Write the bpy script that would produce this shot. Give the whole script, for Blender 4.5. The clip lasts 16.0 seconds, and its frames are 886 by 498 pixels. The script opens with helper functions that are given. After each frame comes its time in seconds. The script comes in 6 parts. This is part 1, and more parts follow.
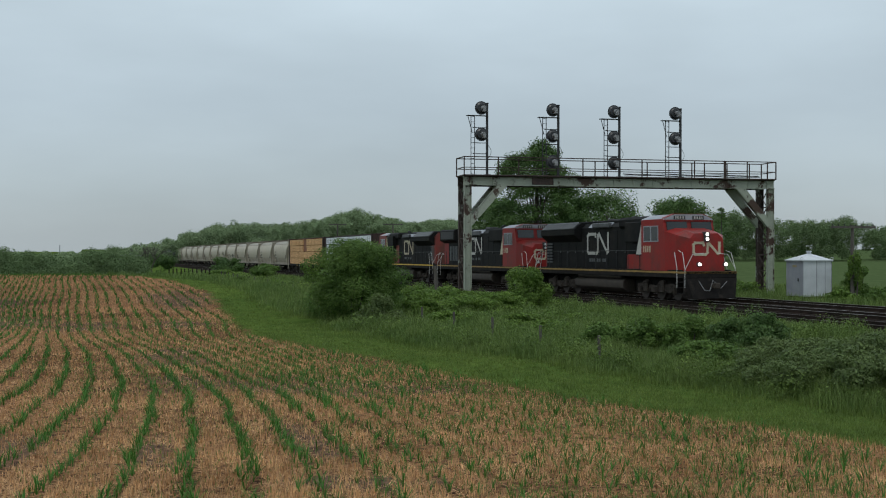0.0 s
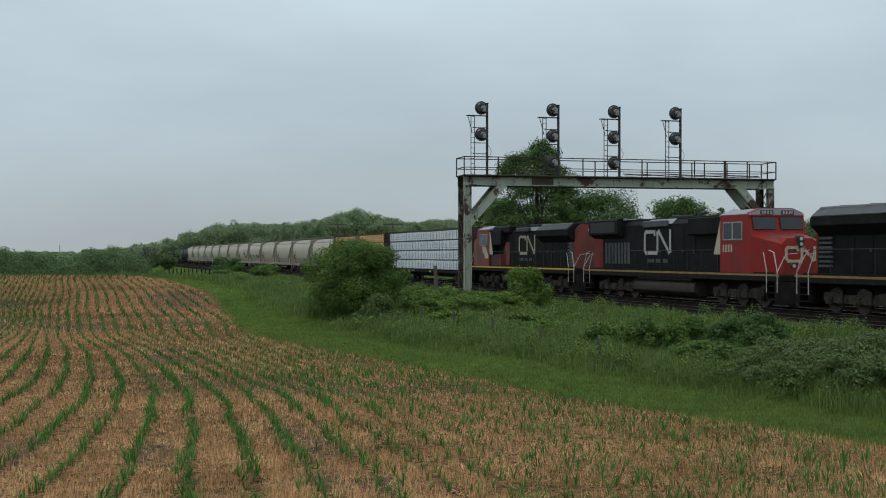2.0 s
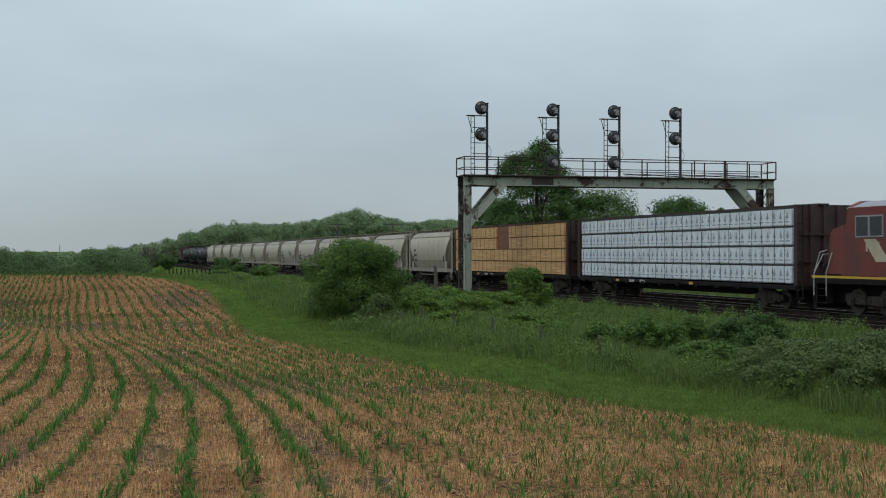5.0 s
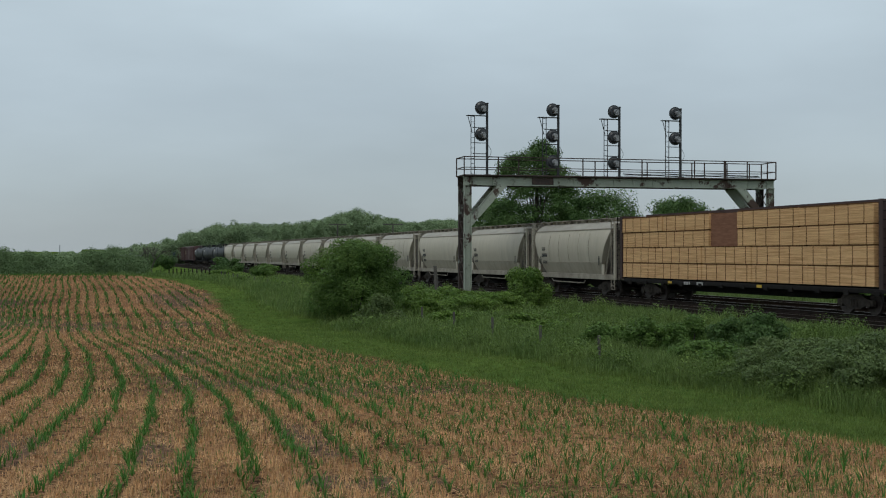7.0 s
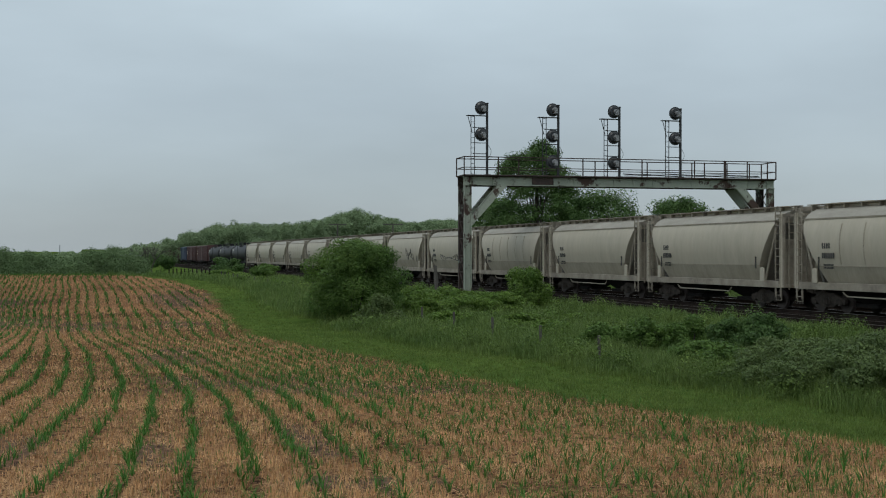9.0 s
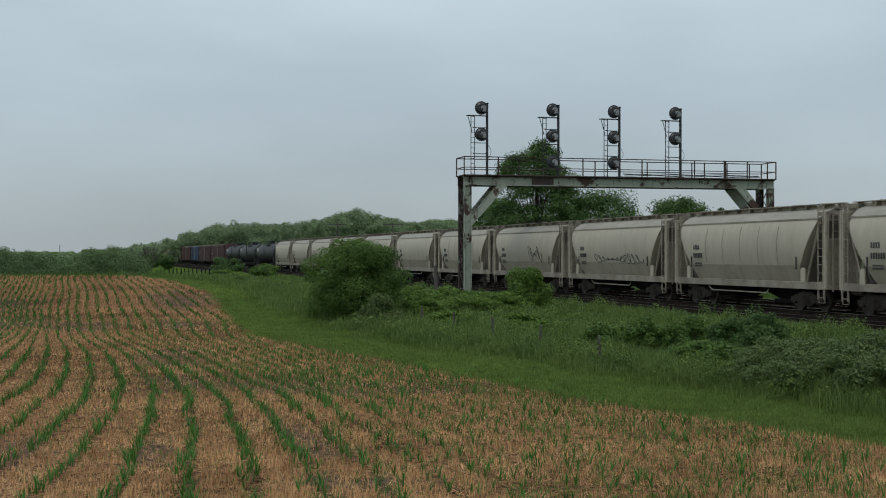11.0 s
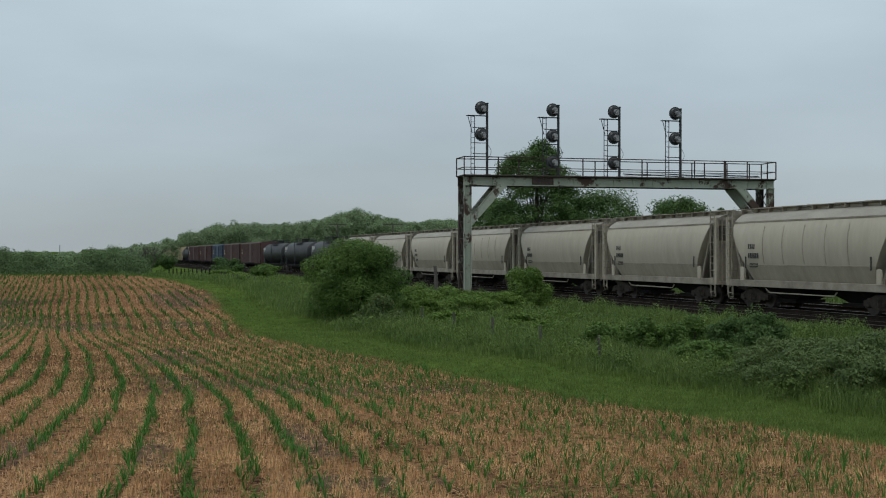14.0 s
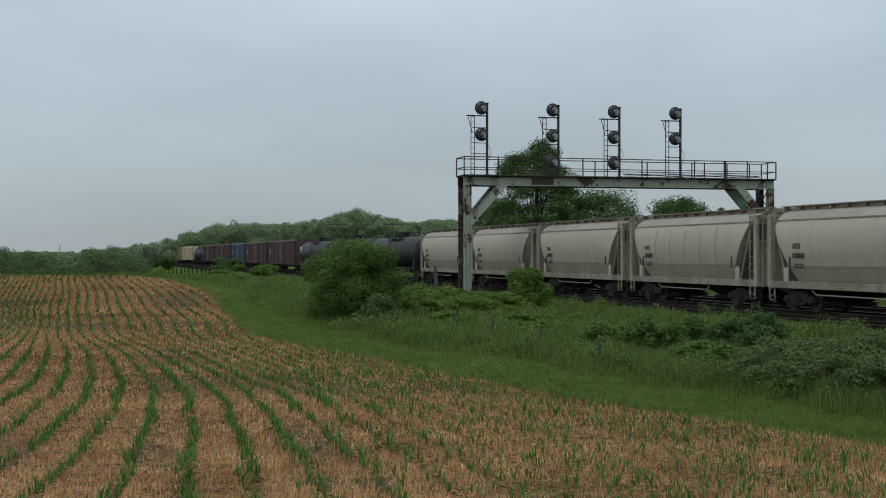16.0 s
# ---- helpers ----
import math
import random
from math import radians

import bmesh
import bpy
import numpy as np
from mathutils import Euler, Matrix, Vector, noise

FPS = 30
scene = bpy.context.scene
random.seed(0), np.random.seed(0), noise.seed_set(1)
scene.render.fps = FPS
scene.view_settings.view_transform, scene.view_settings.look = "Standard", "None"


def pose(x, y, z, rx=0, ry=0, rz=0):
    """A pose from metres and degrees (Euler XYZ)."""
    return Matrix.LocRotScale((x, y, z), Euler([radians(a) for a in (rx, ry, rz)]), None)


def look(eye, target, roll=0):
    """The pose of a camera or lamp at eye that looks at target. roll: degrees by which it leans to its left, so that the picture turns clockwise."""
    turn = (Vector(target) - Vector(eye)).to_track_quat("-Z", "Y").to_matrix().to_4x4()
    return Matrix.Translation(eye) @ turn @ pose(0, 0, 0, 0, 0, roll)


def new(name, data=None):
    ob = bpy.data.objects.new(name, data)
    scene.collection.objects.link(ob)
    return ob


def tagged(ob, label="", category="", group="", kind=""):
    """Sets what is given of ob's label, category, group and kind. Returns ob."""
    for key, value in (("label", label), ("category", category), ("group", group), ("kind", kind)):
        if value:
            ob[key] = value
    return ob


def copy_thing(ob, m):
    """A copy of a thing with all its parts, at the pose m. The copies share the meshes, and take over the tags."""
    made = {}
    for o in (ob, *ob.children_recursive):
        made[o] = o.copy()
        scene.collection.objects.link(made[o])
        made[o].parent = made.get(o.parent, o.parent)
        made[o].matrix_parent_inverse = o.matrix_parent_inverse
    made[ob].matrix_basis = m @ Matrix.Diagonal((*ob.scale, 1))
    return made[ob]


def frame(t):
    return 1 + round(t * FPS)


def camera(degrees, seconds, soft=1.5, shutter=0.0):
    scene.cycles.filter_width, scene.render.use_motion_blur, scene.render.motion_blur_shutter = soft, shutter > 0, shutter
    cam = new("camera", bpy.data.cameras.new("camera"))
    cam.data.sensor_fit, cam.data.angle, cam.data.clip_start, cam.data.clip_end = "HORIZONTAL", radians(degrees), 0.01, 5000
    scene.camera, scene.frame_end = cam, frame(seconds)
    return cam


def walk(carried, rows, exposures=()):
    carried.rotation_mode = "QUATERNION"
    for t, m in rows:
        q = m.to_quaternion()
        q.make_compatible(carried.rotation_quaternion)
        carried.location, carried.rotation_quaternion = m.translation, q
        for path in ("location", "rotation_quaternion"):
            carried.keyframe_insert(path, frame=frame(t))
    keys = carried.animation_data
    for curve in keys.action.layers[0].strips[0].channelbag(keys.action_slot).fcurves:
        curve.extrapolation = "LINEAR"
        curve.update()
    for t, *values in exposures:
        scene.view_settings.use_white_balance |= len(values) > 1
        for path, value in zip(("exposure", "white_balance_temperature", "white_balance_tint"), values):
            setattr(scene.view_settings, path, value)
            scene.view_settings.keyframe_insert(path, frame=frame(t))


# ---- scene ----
# camera on a tripod at the edge of the corn field
cam = camera(41.38, 16.0, soft=1.05, shutter=0.12)
EYE_Z = 2.81
walk(cam, [(0.0, look((0, 0, EYE_Z), (0, 100, EYE_Z + 0.02))), (16.0, look((0, 0, EYE_Z), (0, 100, EYE_Z + 0.02)))],
     exposures=[(0.0, 0.14), (4.2, 0.14), (6.5, 0.04), (16.0, 0.04)])

# overcast daylight
SUN_EL, SUN_AZ = 62.0, 205.0
world = bpy.data.worlds.new("overcast")
scene.world = world
world.use_nodes = True
wn, wl = world.node_tree.nodes, world.node_tree.links
wn.clear()
w_out = wn.new("ShaderNodeOutputWorld")
w_bg = wn.new("ShaderNodeBackground")
w_sky = wn.new("ShaderNodeTexSky")
w_sky.sky_type, w_sky.sun_disc = "NISHITA", False
w_sky.sun_elevation, w_sky.sun_rotation = radians(SUN_EL), radians(SUN_AZ)
w_co = wn.new("ShaderNodeTexCoord")
w_map = wn.new("ShaderNodeMapping")
w_map.inputs["Scale"].default_value = (1.0, 1.0, 3.2)
w_noise = wn.new("ShaderNodeTexNoise")
w_noise.inputs["Scale"].default_value, w_noise.inputs["Detail"].default_value = 2.3, 5.0
w_noise.inputs["Roughness"].default_value = 0.5
w_sep = wn.new("ShaderNodeSeparateXYZ")
w_high = wn.new("ShaderNodeValToRGB")
r = w_high.color_ramp
r.elements[0].position, r.elements[0].color = 0.0, (0.37, 0.425, 0.455, 1)
r.elements[1].position, r.elements[1].color = 1.0, (0.72, 0.82, 0.88, 1)
e = r.elements.new(0.05)
e.color = (0.39, 0.46, 0.50, 1)
e = r.elements.new(0.12)
e.color = (0.42, 0.50, 0.555, 1)
e = r.elements.new(0.22)
e.color = (0.52, 0.62, 0.68, 1)
w_cloud = wn.new("ShaderNodeMapRange")
w_cloud.inputs["From Min"].default_value, w_cloud.inputs["From Max"].default_value = 0.3, 0.7
w_cloud.inputs["To Min"].default_value, w_cloud.inputs["To Max"].default_value = 0.87, 1.14
w_mul = wn.new("ShaderNodeVectorMath")
w_mul.operation = "SCALE"
w_dim = wn.new("ShaderNodeVectorMath")
w_dim.operation = "SCALE"
w_dim.inputs["Scale"].default_value = 0.10
w_mix = wn.new("ShaderNodeMix")
w_mix.data_type = "RGBA"
w_mix.inputs["Factor"].default_value = 0.9
wl.new(w_co.outputs["Generated"], w_map.inputs["Vector"])
wl.new(w_map.outputs["Vector"], w_noise.inputs["Vector"])
wl.new(w_co.outputs["Generated"], w_sep.inputs["Vector"])
wl.new(w_sep.outputs["Z"], w_high.inputs["Fac"])
wl.new(w_noise.outputs["Fac"], w_cloud.inputs["Value"])
wl.new(w_high.outputs["Color"], w_mul.inputs[0])
wl.new(w_cloud.outputs["Result"], w_mul.inputs["Scale"])
wl.new(w_sky.outputs["Color"], w_dim.inputs[0])
wl.new(w_dim.outputs["Vector"], w_mix.inputs["A"])
wl.new(w_mul.outputs["Vector"], w_mix.inputs["B"])
wl.new(w_mix.outputs["Result"], w_bg.inputs["Color"])
wl.new(w_bg.outputs["Background"], w_out.inputs["Surface"])
w_bg.inputs["Strength"].default_value = 1.0

sun = new("sun", bpy.data.lights.new("sun", "SUN"))
sun.data.energy, sun.data.angle, sun.data.color = 0.55, radians(25), (1.0, 0.97, 0.92)
sun.matrix_world = look((0, 0, 60), (60 * math.sin(radians(SUN_AZ + 180)) / math.tan(radians(SUN_EL)),
                                     60 * math.cos(radians(SUN_AZ + 180)) / math.tan(radians(SUN_EL)), 0))


# ---- materials ----
def surface(name, c1, c2, scale=3.0, rough=0.7, metal=0.0, bump=0.2, bump_scale=None, stain=None, stain_at=0.6,
            stain_scale=None, spread=0.0, rough2=None, stretch=(1, 1, 1), translucent=0.0, sharp=0.06, spec=0.5):
    """Two tones mixed by broad and fine noise, an optional stain with its own shape, and fine relief."""
    m = bpy.data.materials.new(name)
    m.use_nodes = True
    n, l = m.node_tree.nodes, m.node_tree.links
    b = n["Principled BSDF"]
    co, mp = n.new("ShaderNodeTexCoord"), n.new("ShaderNodeMapping")
    mp.inputs["Scale"].default_value = stretch
    l.new(co.outputs["Object"], mp.inputs["Vector"])
    n1, n2 = n.new("ShaderNodeTexNoise"), n.new("ShaderNodeTexNoise")
    n1.inputs["Scale"].default_value, n1.inputs["Detail"].default_value = scale, 6
    n2.inputs["Scale"].default_value, n2.inputs["Detail"].default_value = scale * 9, 4
    avg = n.new("ShaderNodeMath")
    avg.operation = "MULTIPLY_ADD"
    avg.inputs[1].default_value = 0.65
    half = n.new("ShaderNodeMath")
    half.operation = "MULTIPLY"
    half.inputs[1].default_value = 0.35
    for q in (n1, n2):
        l.new(mp.outputs["Vector"], q.inputs["Vector"])
    l.new(n2.outputs["Fac"], half.inputs[0])
    l.new(n1.outputs["Fac"], avg.inputs[0])
    l.new(half.outputs[0], avg.inputs[2])
    rmp = n.new("ShaderNodeMapRange")
    rmp.inputs["From Min"].default_value, rmp.inputs["From Max"].default_value = 0.36, 0.64
    l.new(avg.outputs[0], rmp.inputs["Value"])
    mx = n.new("ShaderNodeMix")
    mx.data_type = "RGBA"
    mx.inputs["A"].default_value, mx.inputs["B"].default_value = (*c1, 1), (*c2, 1)
    l.new(rmp.outputs["Result"], mx.inputs["Factor"])
    col = mx.outputs["Result"]
    if spread:
        info, hsv = n.new("ShaderNodeNewGeometry"), n.new("ShaderNodeHueSaturation")
        rr = n.new("ShaderNodeMapRange")
        rr.inputs["To Min"].default_value, rr.inputs["To Max"].default_value = 1 - spread, 1 + spread
        l.new(info.outputs["Random Per Island"], rr.inputs["Value"])
        l.new(rr.outputs["Result"], hsv.inputs["Value"])
        l.new(col, hsv.inputs["Color"])
        col = hsv.outputs["Color"]
    if stain:
        ns = n.new("ShaderNodeTexNoise")
        ns.inputs["Scale"].default_value, ns.inputs["Detail"].default_value = stain_scale or scale * 0.7, 8
        ns.inputs["Roughness"].default_value = 0.65
        l.new(mp.outputs["Vector"], ns.inputs["Vector"])
        th = n.new("ShaderNodeMapRange")
        th.inputs["From Min"].default_value, th.inputs["From Max"].default_value = stain_at - sharp, stain_at + sharp
        l.new(ns.outputs["Fac"], th.inputs["Value"])
        m2 = n.new("ShaderNodeMix")
        m2.data_type = "RGBA"
        m2.inputs["B"].default_value = (*stain, 1)
        l.new(th.outputs["Result"], m2.inputs["Factor"])
        l.new(col, m2.inputs["A"])
        col = m2.outputs["Result"]
    l.new(col, b.inputs["Base Color"])
    b.inputs["Metallic"].default_value = metal
    b.inputs["Specular IOR Level"].default_value = spec
    rg = n.new("ShaderNodeMapRange")
    rg.inputs["To Min"].default_value, rg.inputs["To Max"].default_value = rough, rough2 if rough2 else min(1, rough + 0.15)
    l.new(n2.outputs["Fac"], rg.inputs["Value"])
    l.new(rg.outputs["Result"], b.inputs["Roughness"])
    if bump:
        bp = n.new("ShaderNodeBump")
        bp.inputs["Strength"].default_value, bp.inputs["Distance"].default_value = bump, 0.02
        nb = n.new("ShaderNodeTexNoise")
        nb.inputs["Scale"].default_value, nb.inputs["Detail"].default_value = bump_scale or scale * 6, 4
        l.new(mp.outputs["Vector"], nb.inputs["Vector"])
        l.new(nb.outputs["Fac"], bp.inputs["Height"])
        l.new(bp.outputs["Normal"], b.inputs["Normal"])
    if translucent:
        tr, ad = n.new("ShaderNodeBsdfTranslucent"), n.new("ShaderNodeMixShader")
        l.new(col, tr.inputs["Color"])
        ad.inputs["Fac"].default_value = translucent
        l.new(b.outputs["BSDF"], ad.inputs[1])
        l.new(tr.outputs["BSDF"], ad.inputs[2])
        l.new(ad.outputs["Shader"], n["Material Output"].inputs["Surface"])
        b.inputs["Specular IOR Level"].default_value = 0.25
    return m


def glow(name, color, strength):
    m = bpy.data.materials.new(name)
    m.use_nodes = True
    b = m.node_tree.nodes["Principled BSDF"]
    b.inputs["Base Color"].default_value = (0.8, 0.8, 0.8, 1)
    b.inputs["Emission Color"].default_value, b.inputs["Emission Strength"].default_value = (*color, 1), strength
    return m


M_RAIL = surface("rail_steel", (0.30, 0.27, 0.25), (0.45, 0.43, 0.42), 2, 0.35, 0.9, 0.05)
M_RAIL_OLD = surface("rusty_rail_steel", (0.07, 0.055, 0.048), (0.15, 0.125, 0.11), 2, 0.5, 0.6, 0.1)
M_TIE = surface("creosoted_timber", (0.016, 0.013, 0.012), (0.04, 0.032, 0.027), 4, 0.9, 0, 0.4, stretch=(1, 6, 6), spec=0.0)
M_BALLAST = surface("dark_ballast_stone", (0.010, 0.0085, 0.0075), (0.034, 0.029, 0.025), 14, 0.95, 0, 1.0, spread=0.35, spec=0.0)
M_RUST = surface("flaking_rusty_grey_green_paint", (0.27, 0.295, 0.235), (0.345, 0.37, 0.30), 1.2, 0.65, 0.0, 0.25,
                 stain=(0.06, 0.032, 0.022), stain_at=0.54, stain_scale=0.8, sharp=0.02, stretch=(0.8, 1, 0.8))
# back of the gantry: heavy rust, with shade worked into the darker tone
M_RUST_SHADE = surface("rusted_shaded_paint", (0.2, 0.225, 0.19), (0.26, 0.28, 0.24), 1.5, 0.7, 0.0, 0.3,
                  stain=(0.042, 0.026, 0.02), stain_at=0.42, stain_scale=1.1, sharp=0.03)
M_DARKRUST = surface("dark_rusted_steel", (0.04, 0.03, 0.027), (0.075, 0.05, 0.04), 5, 0.75, 0.2, 0.2)
M_IRON = surface("black_painted_iron", (0.015, 0.016, 0.018), (0.035, 0.035, 0.036), 6, 0.55, 0.0, 0.1)
M_ALU = surface("weathered_aluminium_sheet", (0.52, 0.54, 0.56), (0.64, 0.66, 0.68), 1.5, 0.5, 0.25, 0.06)
M_ALU2 = surface("dull_grey_aluminium_door", (0.27, 0.28, 0.31), (0.35, 0.36, 0.39), 1.5, 0.55, 0.2, 0.06)
M_WOODPOLE = surface("weathered_grey_timber", (0.06, 0.053, 0.046), (0.13, 0.115, 0.10), 3, 0.9, 0, 0.5, stretch=(6, 6, 0.6))


# ---- mesh helpers ----
class Geo:
    """Collects the faces of one mesh."""

    def __init__(self):
        self.v, self.f = [], []

    def add(self, verts, faces):
        k = len(self.v)
        self.v += [tuple(p) for p in verts]
        self.f += [tuple(i + k for i in q) for q in faces]
        return self

    def box(self, x0, x1, y0, y1, z0, z1, bev=0.0):
        if not bev:
            vs = [(x, y, z) for x in (x0, x1) for y in (y0, y1) for z in (z0, z1)]
            return self.add(vs, [(0, 1, 3, 2), (4, 6, 7, 5), (0, 4, 5, 1), (2, 3, 7, 6), (0, 2, 6, 4), (1, 5, 7, 3)])
        c = [((x0 + x1) / 2, abs(x1 - x0) / 2), ((y0 + y1) / 2, abs(y1 - y0) / 2), ((z0 + z1) / 2, abs(z1 - z0) / 2)]
        b = min(bev, *(h * 0.9 for _, h in c))
        vs, idx = [], {}
        for sx in (-1, 1):
            for sy in (-1, 1):
                for sz in (-1, 1):
                    for a in range(3):
                        s = (sx, sy, sz)
                        idx[s, a] = len(vs)
                        vs.append(tuple(c[q][0] + s[q] * (c[q][1] - (0 if q == a else b)) for q in range(3)))
        fs = []
        for a in range(3):
            o, p = [q for q in range(3) if q != a]
            for sg in (-1, 1):
                ring = []
                for so, sp in ((-1, -1), (1, -1), (1, 1), (-1, 1)):
                    s = [0, 0, 0]
                    s[a], s[o], s[p] = sg, so, sp
                    ring.append(idx[tuple(s), a])
                fs.append(tuple(ring if (sg > 0) == (a != 1) else ring[::-1]))
            for so in (-1, 1):
                for sp in (-1, 1):
                    s0, s1 = [0, 0, 0], [0, 0, 0]
                    s0[a], s0[o], s0[p] = -1, so, sp
                    s1[a], s1[o], s1[p] = 1, so, sp
                    q = (idx[tuple(s0), o], idx[tuple(s1), o], idx[tuple(s1), p], idx[tuple(s0), p])
                    fs.append(q)
        for sx in (-1, 1):
            for sy in (-1, 1):
                for sz in (-1, 1):
                    fs.append(tuple(idx[(sx, sy, sz), a] for a in range(3)))
        return self.add(vs, fs)

    def cyl(self, p0, p1, r, n=10, r2=None, cap=True):
        p0, p1 = Vector(p0), Vector(p1)
        d = (p1 - p0).normalized()
        a = d.orthogonal().normalized()
        b = d.cross(a)
        r2 = r if r2 is None else r2
        vs = []
        for p, q in ((p0, r), (p1, r2)):
            vs += [p + a * (q * math.cos(2 * math.pi * i / n)) + b * (q * math.sin(2 * math.pi * i / n)) for i in range(n)]
        fs = [(i, (i + 1) % n, n + (i + 1) % n, n + i) for i in range(n)]
        if cap:
            fs += [tuple(range(n - 1, -1, -1)), tuple(range(n, 2 * n))]
        return self.add(vs, fs)

    def tube(self, pts, r, n=6):
        pts, rings, a = [Vector(p) for p in pts], [], None
        for i, p in enumerate(pts):
            t = (pts[min(i + 1, len(pts) - 1)] - pts[max(i - 1, 0)]).normalized()
            a = t.orthogonal() if a is None else a - t * a.dot(t)
            a.normalize()
            b = t.cross(a)
            rings.append([p + a * (r * math.cos(6.2832 * k / n)) + b * (r * math.sin(6.2832 * k / n)) for k in range(n)])
        return self.loft(rings)

    def prism(self, prof, a0, a1, axis=0):
        """A closed outline extruded along an axis. Axis 0: outline in (y, z); 1: in (x, z); 2: in (x, y)."""
        k = len(prof)

        def at(p, a):
            return (a, p[0], p[1]) if axis == 0 else (p[0], a, p[1]) if axis == 1 else (p[0], p[1], a)
        vs = [at(p, a0) for p in prof] + [at(p, a1) for p in prof]
        fs = [(i, (i + 1) % k, k + (i + 1) % k, k + i) for i in range(k)]
        return self.add(vs, fs + [tuple(range(k - 1, -1, -1)), tuple(range(k, 2 * k))])

    def loft(self, sections, cap=True):
        """Rings of equal length joined one to the next."""
        k = len(sections[0])
        vs = [p for s in sections for p in s]
        fs = []
        for j in range(len(sections) - 1):
            fs += [(j * k + i, j * k + (i + 1) % k, (j + 1) * k + (i + 1) % k, (j + 1) * k + i) for i in range(k)]
        if cap:
            fs += [tuple(range(k - 1, -1, -1)), tuple(range((len(sections) - 1) * k, len(sections) * k))]
        return self.add(vs, fs)

    def moved(self, m):
        self.v = [tuple(m @ Vector(p)) for p in self.v]
        return self

    def mesh(self, name, material, smooth=False):
        me = bpy.data.meshes.new(name)
        me.from_pydata(self.v, [], self.f)
        bm = bmesh.new()
        bm.from_mesh(me)
        bmesh.ops.recalc_face_normals(bm, faces=bm.faces[:])
        if smooth:
            for f in bm.faces:
                f.smooth = True
            for e in bm.edges:
                if len(e.link_faces) == 2 and e.calc_face_angle(0) > 0.6:
                    e.smooth = False
        bm.to_mesh(me)
        bm.free()
        me.materials.append(material)
        return me


def part(name, geo, material, parent=None, label="", smooth=False, at=None):
    """Links a Geo, or a ready mesh, as one mesh object under a thing or a part."""
    me = geo.mesh(name, material, smooth) if isinstance(geo, Geo) else geo
    ob = new(name, me)
    if parent is not None:
        ob.parent = parent
    if at is not None:
        ob.matrix_basis = at
    if label:
        ob["label"] = label
    return ob


def thing(name, label, category, group="", at=None, kind=""):
    ob = new(name)
    ob.empty_display_size = 0.3
    if at is not None:
        ob.matrix_basis = at
    return tagged(ob, label, category, group, kind)


def raw_mesh(name, verts, faces, material, smooth=False):
    """A large mesh straight from arrays: verts (n, 3), faces (m, k)."""
    me = bpy.data.meshes.new(name)
    verts, faces = np.asarray(verts, np.float32), np.asarray(faces, np.int32)
    m, k = faces.shape
    me.vertices.add(len(verts))
    me.vertices.foreach_set("co", verts.ravel())
    me.loops.add(m * k)
    me.loops.foreach_set("vertex_index", faces.ravel())
    me.polygons.add(m)
    me.polygons.foreach_set("loop_start", np.arange(0, m * k, k, dtype=np.int32))
    me.polygons.foreach_set("use_smooth", np.full(m, smooth))
    me.update(calc_edges=True)
    me.materials.append(material)
    return me


def ladder(x, y, z0, z1, w=0.4, along=0):
    g = Geo()
    n = max(2, int((z1 - z0) / 0.36))
    for d in (-w / 2, w / 2):
        p = (x + d, y) if along == 0 else (x, y + d)
        g.box(p[0] - 0.022, p[0] + 0.022, p[1] - 0.022, p[1] + 0.022, z0, z1)
    for i in range(n + 1):
        z = z0 + 0.1 + (z1 - z0 - 0.2) * i / n
        if along == 0:
            g.box(x - w / 2, x + w / 2, y - 0.014, y + 0.014, z - 0.014, z + 0.014)
        else:
            g.box(x - 0.014, x + 0.014, y - w / 2, y + w / 2, z - 0.014, z + 0.014)
    return g


# ---- the lie of the land ----
# the line: s runs back along it from a point beside the camera's view, c across it, away from the camera
LINE_X, LINE_Y, LINE_A, GRADE = 11.336, 70.127, 1.88096, -0.00431
UX, UY = math.cos(LINE_A), math.sin(LINE_A)
NX, NY = UY, -UX
HEADING = math.degrees(math.atan2(-UY, -UX))
PITCH = math.degrees(math.atan(GRADE))


def on_line(s, c=0.0, z=0.0):
    """The pose of a thing on the line: x forwards, to the camera's side of the picture, y away from the camera."""
    return pose(LINE_X + UX * s + NX * c, LINE_Y + UY * s + NY * c, GRADE * s + z, 0, PITCH, HEADING)


# bare darker patches of soil in the field: x, y, half widths
DAMP = ((-13.6, 60.5, 2.0, 5.5), (-18.3, 47.5, 3.5, 3.2), (-14.0, 45.5, 2.2, 2.6), (-10.6, 47.0, 1.6, 2.4), (-7.6, 33.5, 1.3, 3.0), (-4.6, 27.0, 2.6, 2.2), (-1.6, 26.0, 2.6, 1.4),
        (-6.4, 17.0, 1.0, 1.5), (-1.0, 14.2, 1.3, 0.5), (-2.1, 18.0, 0.5, 2.0), (-4.2, 17.0, 0.35, 1.6), (-22.5, 57.0, 2.6, 6.0))


def damp_soil(x, y):
    out = np.zeros_like(x)
    wob = 0.6 * bumps(x, y, 2.6, 51) + 0.5 * bumps(x, y, 0.9, 52)
    for px, py, rx, ry in DAMP:
        q = np.hypot((x - px - 0.45 * (py - y) * 0.6) / rx, (y - py) / ry) + wob
        out = np.maximum(out, np.clip((1.2 - q) / 0.9, 0, 0.75))
    return out


# the field's edge: x by y
EDGE_Y = np.array([-60, 0, 17.6, 24.9, 32.4, 38.7, 42.0, 51.7, 66.0, 73.0, 80.0, 100.0])
EDGE_X = np.array([70, 21, 6.6, 2.6, -1.3, -5.0, -6.9, -9.4, -13.2, -17.0, -24.0, -45.0])


def ramp(a, x0, x1):
    t = np.clip((a - x0) / (x1 - x0), 0, 1)
    return t * t * (3 - 2 * t)


